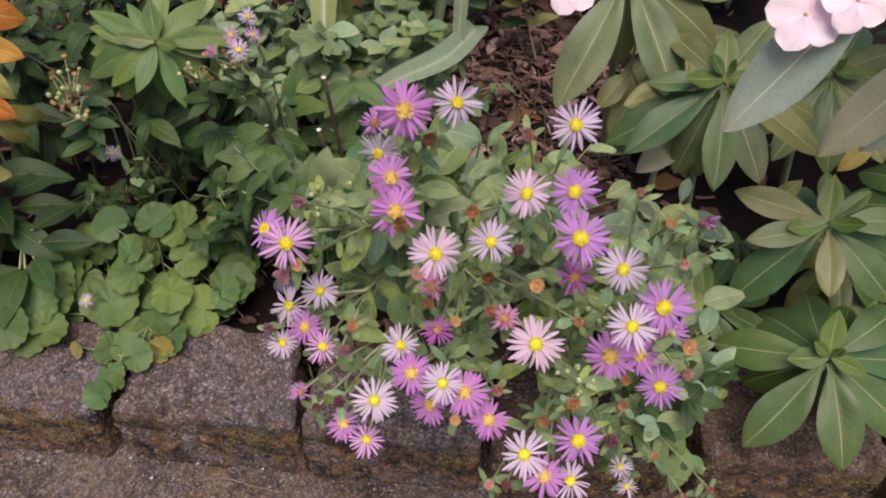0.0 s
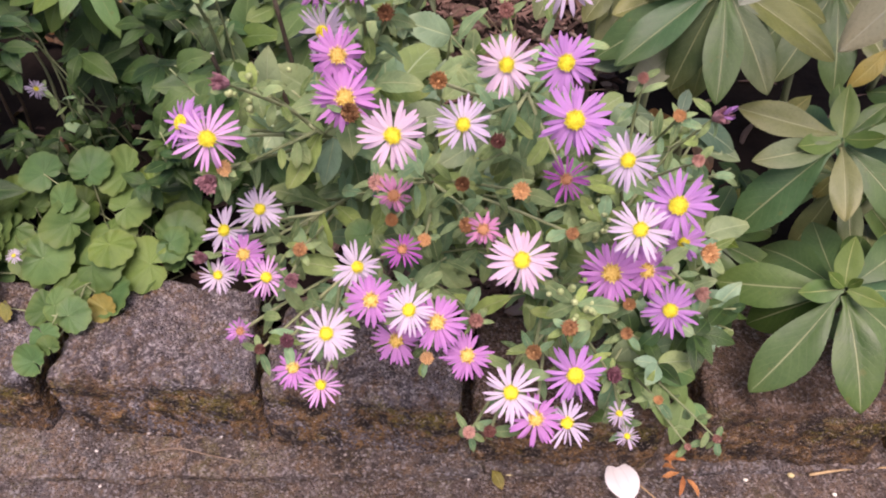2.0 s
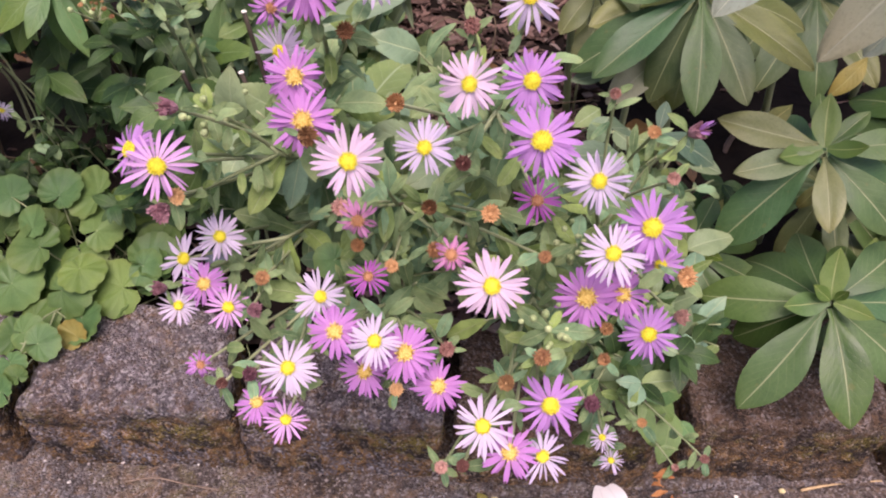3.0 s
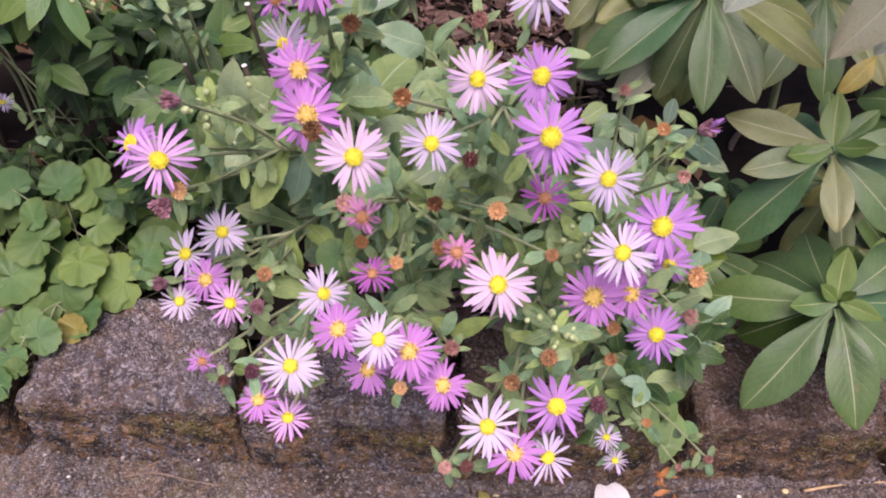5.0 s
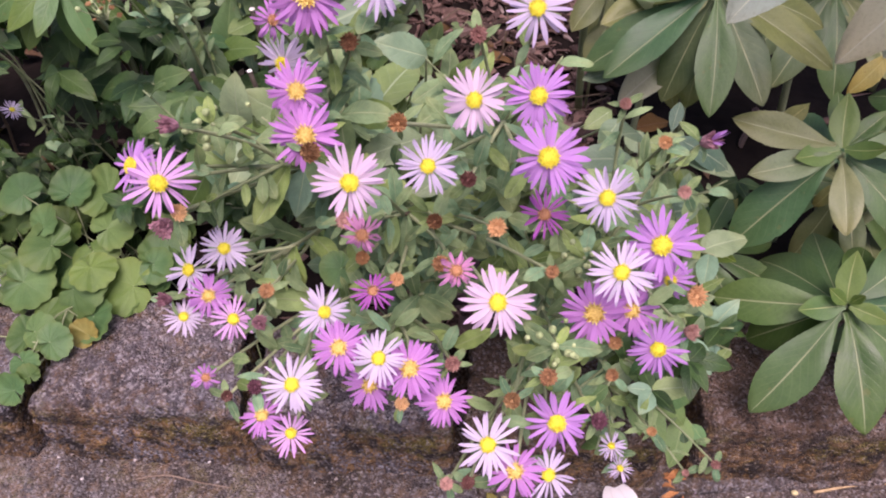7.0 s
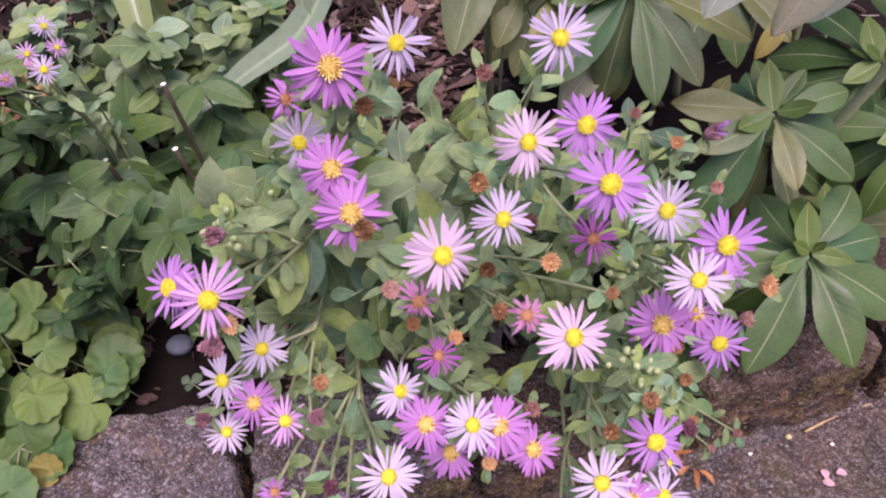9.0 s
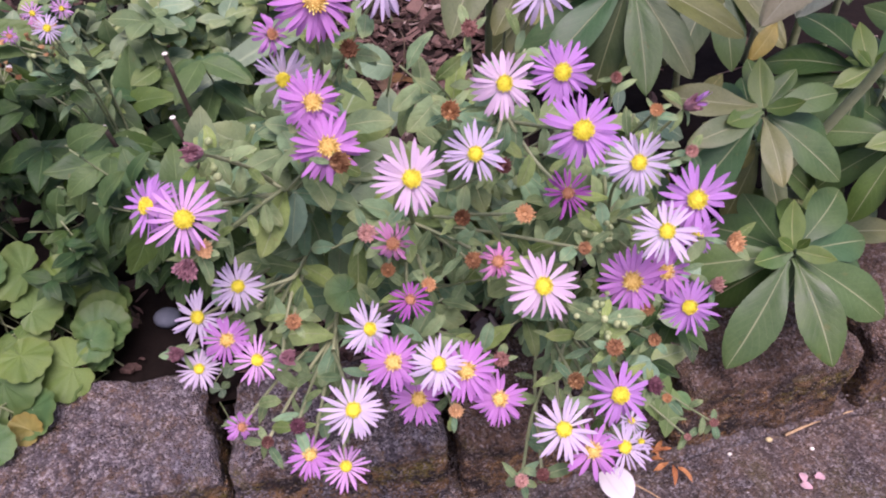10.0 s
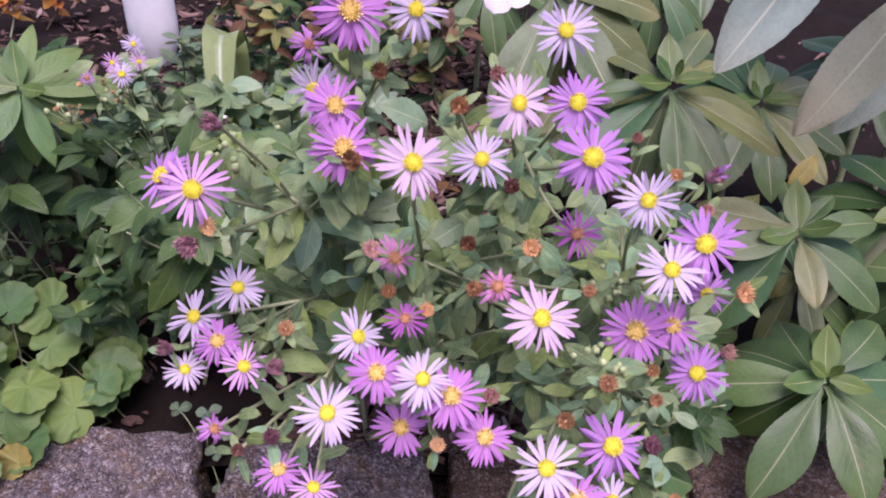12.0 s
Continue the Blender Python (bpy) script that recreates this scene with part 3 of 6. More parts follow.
def block(name, corners, z0, z1, material, parent, seed, label=""):
    bm = rough_box(corners, z0, z1, 0.012, seed, 56, 0.0055)
    middle = sum((Vector((*c, (z0 + z1) / 2)) for c in corners), Vector()) / 4
    bm.transform(Matrix.Translation(-middle))
    return place(name, mesh_of(name, bm, material), parent, Matrix.Translation(middle), label)


def build_edging():
    wall = thing("edging_wall", (0, 0.5, 0), "low edging of weathered concrete blocks with moss and mortar footing", "edging", kind="structure")
    block("block", ((-0.93, 0.43), (-0.502, 0.447), (-0.508, 0.59), (-0.93, 0.585)), -0.01, 0.132, M_BLOCK, wall, 1)
    block("block", ((-0.478, 0.449), (-0.24, 0.455), (-0.272, 0.60), (-0.472, 0.60)), -0.01, 0.136, M_BLOCK, wall, 2)
    block("block", ((-0.235, 0.452), (-0.008, 0.454), (-0.026, 0.585), (-0.228, 0.595)), -0.01, 0.134, M_BLOCK, wall, 3)
    block("block", ((0.002, 0.450), (0.222, 0.462), (0.205, 0.60), (0.004, 0.59)), -0.01, 0.126, M_BLOCK_BROWN, wall, 4)
    block("block", ((0.256, 0.472), (0.475, 0.486), (0.475, 0.645), (0.259, 0.624)), -0.01, 0.132, M_BLOCK_BROWN, wall, 5)
    block("block", ((0.5, 0.488), (0.92, 0.535), (0.92, 0.70), (0.5, 0.65)), -0.01, 0.13, M_BLOCK_BROWN, wall, 6)
    for k in range(5):
        x, y = -0.95 - 0.3 * k, 0.43 - 0.002 * k
        block("block", ((x - 0.28, y), (x - 0.02, y), (x - 0.02, y + 0.155), (x - 0.28, y + 0.155)), -0.01, 0.13 + 0.004 * (k % 2), M_BLOCK, wall, 11 + k)
        x, y = 0.94 + 0.3 * k, 0.552 + 0.02 * k
        block("block", ((x, y), (x + 0.27, y + 0.018), (x + 0.27, y + 0.168), (x, y + 0.15)), -0.01, 0.13 + 0.004 * (k % 2), M_BLOCK_BROWN, wall, 21 + k)
    bm = rough_box(((-0.95, 0.345), (0.02, 0.435), (0.02, 0.62), (-0.95, 0.6)), -0.03, 0.019, 0.008, 7, 40, 0.006)
    part("footing", bm, M_FOOTING, wall, "crumbling mortar footing under the blocks")
    bm = rough_box(((0.02, 0.438), (0.95, 0.53), (0.95, 0.7), (0.02, 0.63)), -0.03, 0.014, 0.008, 8, 40, 0.005)
    part("footing", bm, M_PAVING, wall, "earth-brown mortar footing under the blocks")


def build_mulch():
    """Bark chips and dry bits, too many to count."""
    chance = random.Random(5)
    verts, faces = [], []
    for i in range(9600):
        y = 0.6 + 1.7 * chance.random() ** 1.4
        x = chance.uniform(-1.3, 1.0) if i < 7000 else chance.uniform(-0.15, 0.2)
        if x < -0.2 and y < 1.25 and chance.random() < 0.93:
            continue
        if x > 0.2 and chance.random() < 0.93:
            continue
        kind = chance.random()
        size = chance.uniform(0.008, 0.03) if kind < 0.75 else chance.uniform(0.03, 0.065)
        wide = size * (chance.uniform(0.06, 0.16) if kind > 0.55 and kind < 0.88 else chance.uniform(0.3, 0.75))
        thick = min(size * chance.uniform(0.04, 0.2), 0.007)
        at = Vector((x, y, ground_height(x, y) + chance.uniform(-0.002, 0.012)))
        turn = Euler((chance.gauss(0, 0.5), chance.gauss(0, 0.35), chance.uniform(0, 6.3))).to_matrix()
        bend, twist = chance.uniform(-0.3, 0.5), chance.gauss(0, 0.5)
        first = len(verts)
        for j in range(5):
            t = j / 4 - 0.5
            w = wide * 0.5 * max(1 - chance.uniform(1.5, 3.4) * t * t, 0.12) * chance.uniform(0.75, 1.1)
            shift = wide * chance.uniform(-0.12, 0.12)
            tilt = Matrix.Rotation(twist * t, 3, "X")
            lift = bend * size * (0.25 - t * t)
            for s, h in ((-1, -0.5), (1, -0.5), (chance.uniform(0.5, 0.95), 0.5), (-chance.uniform(0.5, 0.95), 0.5)):
                q = tilt @ Vector((0, s * w + shift, h * thick * chance.uniform(0.6, 1.3)))
                verts.append(turn @ (q + Vector((t * size + chance.uniform(-0.06, 0.06) * size, 0, lift))) + at)
        for j in range(4):
            for k in range(4):
                p, q = first + 4 * j + k, first + 4 * j + (k + 1) % 4
                faces.append((p, q, q + 4, p + 4))
        faces.append((first + 3, first + 2, first + 1, first))
        faces.append(tuple(first + 16 + k for k in range(4)))
    data = bpy.data.meshes.new("bark_mulch")
    data.from_pydata(verts, [], faces)
    data.materials.append(M_CHIP)
    ob = place("bark_mulch", data, None, Matrix())
    tagged(ob, "brown bark chips and dry leaf scraps on the soil", "mulch", kind="stuff")


build_ground()
build_paving()
build_edging()
build_mulch()

# ---- asters ----
LIGHT_SIDE = Vector((0.0, 0.065, 0.79))
RIGHT, UP = Vector((0.997, 0.07, 0.0)), Vector((-0.05, 0.70, 0.71))


def facing(at, lean):
    return ((LIGHT_SIDE - Vector(at)).normalized() + RIGHT * lean[0] + UP * lean[1]).normalized()


STYLE = {
    # petal colour, petal count, layers, elevation, middle
    "white": ("white", 30, 1, 2, "young"), "blue": ("blue", 30, 1, 2, "young"), "pink": ("pink", 34, 1, 0, "young"),
    "lilac": ("lilac", 23, 1, 4, "young"), "purple": ("purple", 40, 2, -2, "old"), "violet": ("violet", 38, 2, 0, "young"),
    "magenta": ("magenta", 20, 1, 2, "faded"), "faded": ("faded_curled", 20, 2, 18, "faded"), "half": ("purple_curled", 17, 1, 6, "faded"),
    "mauve": ("purple", 30, 2, 4, "old"), "small": ("blue", 22, 1, 4, "young"),
}


def flower_head(parent, at, size, kind, lean, chance):
    """An aster head: a yellow middle, ray petals and a green calyx. size: metres across."""
    colour, count, layers, lift, middle = STYLE[kind]
    n = facing(at, lean)
    spin = chance.uniform(0, 360)
    side = n.orthogonal()
    head = aim(at, side, n) @ pose(0, 0, 0, 0, 0, spin)
    size *= 1.05
    r = size * (0.116 if layers == 1 else 0.125)
    ob = place("flower_head", DISC[middle], parent, head @ Matrix.Scale(r, 4))
    place("calyx", CALYX, ob, head @ pose(0, 0, -0.1 * r) @ Matrix.Scale(r * 0.8, 4))
    reach = size / 2 - r * 0.75
    for i in range(count):
        layer = i % layers
        a = 360 * (i + chance.uniform(-0.28, 0.28)) / count
        rise = lift - 9 * layer + chance.gauss(0, 7)
        long = reach * chance.uniform(0.82, 1.09) * (1 - 0.06 * layer)
        m = head @ pose(0, 0, 0, 0, 0, a) @ pose(0, r * 0.72, -0.18 * r, rise, chance.gauss(0, 14), chance.gauss(0, 4))
        if chance.random() < 0.05:
            continue
        place("petal", chance.choice(PETALS[colour]), ob, m @ Matrix.Diagonal((long * chance.uniform(0.8, 1.0) * (1.15 if kind == "pink" else 1.0), long, long, 1)))
    return n


def dead_head(parent, at, size, tone, lean, chance):
    n = facing(at, lean)
    m = aim(at, n.orthogonal(), n) @ pose(0, 0, 0, 0, 0, chance.uniform(0, 360)) @ Matrix.Diagonal((size * 0.42, size * 0.42, size * (0.62 if tone == "plum" else 0.46), 1))
    place("withered_head", chance.choice(DEAD[tone]), parent, m, "withered " + {"brown": "brown", "rust": "rust-brown", "rose": "rosy brown", "plum": "purple-brown"}[tone] + " flower head")
    if tone == "plum" and lean[0] > 0.8:
        for k in range(7):
            a = 2 * math.pi * k / 7
            out = (n + (n.orthogonal() * math.cos(a) + n.cross(n.orthogonal()) * math.sin(a)) * 0.45).normalized()
            place("petal", PETALS["violet"][k % 4], parent, aim(Vector(at) + out * size * 0.2, out, n.cross(out), size * chance.uniform(0.5, 0.75), 1.3), "closed violet petal")
    return n


def leafy(parent, line, chance, meshes, count, size, start=0.25, spread=0.9, top=(0.0, -0.5, 1.0), hang=0.0):
    """Leaves set by turns along a stem, smaller towards its tip."""
    for i in range(count):
        t = start + (1 - start) * (i + chance.uniform(0.0, 0.8)) / count
        k = min(int(t * (len(line) - 1)), len(line) - 2)
        q = line[k].lerp(line[k + 1], t * (len(line) - 1) - k)
        way = (line[k + 1] - line[k]).normalized()
        u = way.orthogonal().normalized()
        a = i * 2.4 + chance.uniform(-0.5, 0.5)
        out = u * math.cos(a) + way.cross(u) * math.sin(a)
        ahead = (way * 0.45 + out * spread + Vector((0, -0.12 - 0.6 * hang, -0.05 - hang + chance.gauss(0, 0.15)))).normalized()
        up = Vector(top) + Vector((chance.gauss(0, 0.35), chance.gauss(0, 0.35), 0))
        s = size * chance.uniform(0.7, 1.15) * (1.0 - 0.35 * t)
        place("leaf", chance.choice(meshes), parent, aim(q, ahead, up, s, chance.uniform(0.85, 1.15)))


def aster(base, node, heads, dead, shoots, seed, label, buds=()):
    """One aster stem: a main stem from the soil to a fork, branches to its heads, leafy side shoots."""
    chance = random.Random(seed)
    plant = thing("aster", base, label, "flower", "asters of the clump")
    base, node = Vector(base), Vector(node)
    sag = base.lerp(node, 0.55) + Vector((0, 0.05, 0.03))
    line = bow((base, sag, node), 10)
    part("stem", tube(bmesh.new(), line, 0.0024, 0.0013), M_STEM if seed % 3 else M_STEM_BROWN, plant)
    leafy(plant, line, chance, ASTER_LEAF, 17, 0.062)

    def branch(at, n, r):
        at = Vector(at)
        if (at - node).length < 0.012:
            return
        foot = line[-1 - chance.randint(0, 4)]
        bend = foot.lerp(at - n * 0.012, 0.6) + Vector((0, 0.012, -0.008))
        way = bow((foot, bend, at - n * r), 5)
        part("branch", tube(bmesh.new(), way, 0.0014, 0.001, 5), M_STEM, plant)
        leafy(plant, way, chance, NARROW_LEAF + ASTER_LEAF, 6, 0.026, 0.15)

    def bract_leaves(at, n, size):
        """A few small leaves close under a withered head."""
        first = chance.uniform(0, 6.3)
        for i in range(3):
            a = first + i * 2.1 + chance.gauss(0, 0.5)
            out = RIGHT * math.cos(a) + UP * math.sin(a) + n * chance.uniform(-0.5, 0.5)
            place("leaf", chance.choice(NARROW_LEAF + ASTER_LEAF), plant, aim(Vector(at) - n * size * 0.4, out, n, chance.uniform(0.01, 0.02), 1.0))

    for x, y, z, size, kind, *lean in heads:
        n = flower_head(plant, (x, y, z), size / 1000, kind, lean or (0, 0), chance)
        branch((x, y, z), n, size / 1000 * 0.14)
    for x, y, z, size, tone, *lean in dead:
        n = dead_head(plant, (x, y, z), size / 1000, tone, lean or (0, 0.1), chance)
        bract_leaves((x, y, z), n, size / 1000)
        branch((x, y, z), n, size / 1000 * 0.3)
    for x, y, z in buds:
        for i in range(14):
            q = Vector((x, y, z)) + Vector((chance.gauss(0, 0.008), chance.gauss(0, 0.008), chance.gauss(0, 0.006)))
            n = (facing(q, (0, 0)) + Vector((chance.gauss(0, 0.4), chance.gauss(0, 0.4), 0.2))).normalized()
            place("bud", BUD, plant, aim(q, n.orthogonal(), n) @ Matrix.Scale(chance.uniform(0.0017, 0.0029), 4))
        n = facing((x, y, z), (0, 0))
        branch((x, y, z), n, 0.004)
        for i in range(5):
            a = i * 1.26 + chance.gauss(0, 0.3)
            out = RIGHT * math.cos(a) + UP * math.sin(a) + n * chance.uniform(-0.1, 0.5)
            place("leaf", chance.choice(ASTER_LEAF), plant, aim(Vector((x, y, z)) - n * 0.006, out, n, chance.uniform(0.013, 0.026)))
    for i in range(shoots):
        t = chance.uniform(0.3, 1.0)
        foot = line[int(t * (len(line) - 1))]
        tip = foot + Vector((chance.uniform(-0.06, 0.06), chance.uniform(-0.055, 0.03), chance.uniform(0.01, 0.06)))
        way = bow((foot, foot.lerp(tip, 0.5) + Vector((0, 0.01, -0.008)), tip), 4)
        part("side_shoot", tube(bmesh.new(), way, 0.0011, 0.0007, 5), M_STEM, plant)
        leafy(plant, way, chance, ASTER_LEAF + NARROW_LEAF[:1], 6, 0.046, 0.15)
    return plant


aster((-0.06, 0.66, 0.1), (-0.085, 0.44, 0.55), [
    (-0.098, 0.409, 0.618, 24, "half", 0.5, 0.0), (-0.074, 0.394, 0.640, 41, "purple"), (-0.041, 0.412, 0.637, 34, "blue"),
    (-0.096, 0.406, 0.594, 33, "white", -0.55, -0.35), (-0.082, 0.378, 0.596, 34, "purple"), (-0.077, 0.363, 0.579, 38, "purple")],
    [(-0.061, 0.418, 0.601, 13, "rust"), (-0.073, 0.352, 0.577, 15, "brown", 0.3, 0.0), (-0.072, 0.400, 0.622, 13, "brown")],
    9, 1, "tall aster stem with purple and white flowers")
aster((0.03, 0.68, 0.1), (0.025, 0.42, 0.55), [
    (0.039, 0.407, 0.629, 36, "blue", 0.0, 0.25), (0.010, 0.360, 0.606, 33, "pink"), (0.041, 0.368, 0.604, 34, "violet"),
    (0.047, 0.346, 0.584, 40, "violet"), (-0.010, 0.329, 0.590, 30, "blue"), (0.050, 0.364, 0.529, 29, "magenta")],
    [(0.009, 0.445, 0.592, 13, "rose"), (0.008, 0.348, 0.566, 12, "rose", 0.1, 0.2), (-0.022, 0.325, 0.617, 12, "rust")],
    9, 2, "aster stem with violet and pale lilac flowers")
aster((-0.03, 0.64, 0.1), (-0.035, 0.40, 0.49), [
    (-0.042, 0.305, 0.599, 34, "pink"), (-0.051, 0.349, 0.522, 28, "faded", 0.1, -0.3), (0.003, 0.330, 0.517, 26, "faded"),
    (-0.045, 0.333, 0.493, 25, "magenta", 0.1, 0.3), (0.026, 0.320, 0.504, 41, "pink", 0.15, 0.0)],
    [(-0.011, 0.360, 0.524, 13, "rust"), (0.024, 0.358, 0.523, 14, "rust"), (-0.033, 0.346, 0.489, 11, "rust"), (-0.064, 0.366, 0.516, 14, "rose"),
     (-0.055, 0.359, 0.492, 12, "rust"), (-0.007, 0.348, 0.502, 13, "rust"), (0.056, 0.343, 0.505, 10, "rust")],
    11, 3, "aster stem with pale pink flowers and many withered heads")
aster((-0.12, 0.66, 0.1), (-0.11, 0.41, 0.52), [
    (-0.146, 0.331, 0.571, 38, "lilac", -0.1, -0.15), (-0.163, 0.341, 0.573, 31, "violet", -1.0, 0.3)],
    [(-0.134, 0.339, 0.601, 12, "plum", -0.9, 0.1), (-0.143, 0.333, 0.549, 12, "brown", 0.5, 0.1), (-0.153, 0.332, 0.539, 15, "plum", -0.5, -0.5)],
    8, 4, "aster stem with a lilac flower and purple withered heads", [(-0.135, 0.383, 0.569)])
aster((-0.1, 0.65, 0.1), (-0.115, 0.40, 0.455), [
    (-0.140, 0.361, 0.493, 31, "white"), (-0.167, 0.360, 0.473, 33, "white", -0.5, 0.0), (-0.151, 0.344, 0.468, 29, "mauve"),
    (-0.171, 0.341, 0.449, 26, "white", 0.0, 0.35), (-0.136, 0.336, 0.456, 30, "lilac", 0.2, 0.1)],
    [(-0.180, 0.344, 0.462, 12, "plum", -0.8, 0.0), (-0.111, 0.340, 0.480, 12, "rust"), (-0.119, 0.333, 0.458, 13, "plum", 0.5, 0.0)],
    6, 5, "aster stem leaning over the blocks with small white flowers")
aster((-0.04, 0.62, 0.1), (-0.04, 0.37, 0.42), [
    (-0.069, 0.313, 0.497, 30, "white", 0.5, -0.1), (-0.059, 0.297, 0.487, 32, "purple"), (-0.036, 0.290, 0.489, 32, "white"),
    (-0.021, 0.296, 0.472, 36, "purple"), (-0.047, 0.303, 0.442, 32, "purple"), (-0.002, 0.293, 0.445, 32, "purple")],
    [(-0.027, 0.294, 0.438, 11, "brown"), (0.002, 0.310, 0.458, 12, "rose")],
    6, 6, "aster stem with a tight bunch of purple and white flowers")
aster((-0.09, 0.62, 0.1), (-0.095, 0.36, 0.425), [
    (-0.082, 0.277, 0.479, 33, "white"), (-0.111, 0.287, 0.427, 28, "mauve", -0.2, 0.4), (-0.092, 0.278, 0.424, 28, "lilac", 0.0, 0.5),
    (-0.146, 0.301, 0.443, 22, "half", 0.3, 0.2)],
    [(-0.116, 0.299, 0.439, 12, "plum"), (-0.134, 0.296, 0.432, 10, "rose")],
    2, 7, "low aster stem with white and half-withered flowers over the blocks")
aster((0.08, 0.64, 0.1), (0.06, 0.36, 0.41), [
    (0.024, 0.259, 0.460, 35, "white"), (0.061, 0.277, 0.456, 38, "violet", 0.15, -0.35), (0.039, 0.252, 0.446, 32, "mauve", 0.0, 0.2),
    (0.057, 0.252, 0.444, 30, "small", 0.0, 0.35)],
    [(0.053, 0.279, 0.496, 12, "rust"), (0.036, 0.281, 0.469, 13, "brown"), (0.068, 0.292, 0.448, 12, "rose"), (0.085, 0.285, 0.447, 13, "plum", 0.5, 0.0),
     (0.097, 0.332, 0.457, 11, "rust"), (0.094, 0.311, 0.454, 10, "rust"), (0.002, 0.253, 0.424, 10, "rose"), (0.014, 0.254, 0.425, 10, "rose")],
    9, 8, "aster stem hanging over the edging with violet and white flowers", [(0.059, 0.308, 0.483)])
aster((0.11, 0.67, 0.1), (0.1, 0.40, 0.47), [
    (0.078, 0.343, 0.562, 34, "blue"), (0.106, 0.327, 0.546, 39, "violet"), (0.086, 0.314, 0.539, 34, "white", 0.05, 0.1),
    (0.120, 0.339, 0.507, 26, "violet", -0.1, -0.3), (0.080, 0.326, 0.491, 40, "purple"), (0.100, 0.328, 0.493, 32, "purple", 0.2, 0.0),
    (0.121, 0.327, 0.460, 35, "violet", 0.1, -0.2)],
    [(0.150, 0.430, 0.533, 15, "plum", 0.9, 0.2), (0.122, 0.421, 0.538, 11, "rust"), (0.096, 0.429, 0.559, 10, "rose"), (0.127, 0.378, 0.537, 10, "rose"),
     (0.138, 0.333, 0.470, 13, "rose", 0.8, -0.1), (0.124, 0.311, 0.527, 14, "rust", 0.6, 0.0)],
    10, 9, "aster stem with a bunch of violet flowers and rosy buds", [(0.076, 0.365, 0.494)])
aster((0.14, 0.6, 0.11), (0.135, 0.42, 0.24), [
    (0.121, 0.353, 0.297, 23, "small", 0.0, 0.45), (0.131, 0.347, 0.273, 22, "small", 0.0, 0.5)],
    [(0.233, 0.396, 0.197, 11, "rose"), (0.208, 0.392, 0.186, 9, "rose"), (0.15, 0.36, 0.31, 10, "rust")],
    9, 10, "low aster shoot with two small pale flowers")

# ---- ground ivy over the blocks ----


def ivy_leaf(plant, foot, at, size, normal, chance, mesh=None, spin=None):
    at, foot = Vector(at), Vector(foot)
    n = Vector(normal).normalized()
    a = chance.uniform(0, 6.3) if spin is None else radians(spin)
    ahead = RIGHT * math.cos(a) + UP * math.sin(a)
    ahead = ahead - n * ahead.dot(n)
    place("leaf", mesh or chance.choice(KIDNEY_LEAF), plant, aim(at, ahead, n, size, chance.uniform(0.9, 1.1)))
    rod("leaf_stalk", (foot, foot.lerp(at, 0.5) + Vector((0, 0.01, -0.015)), at), 0.001, 0.0008, M_STEM, plant, steps=4, sides=5)


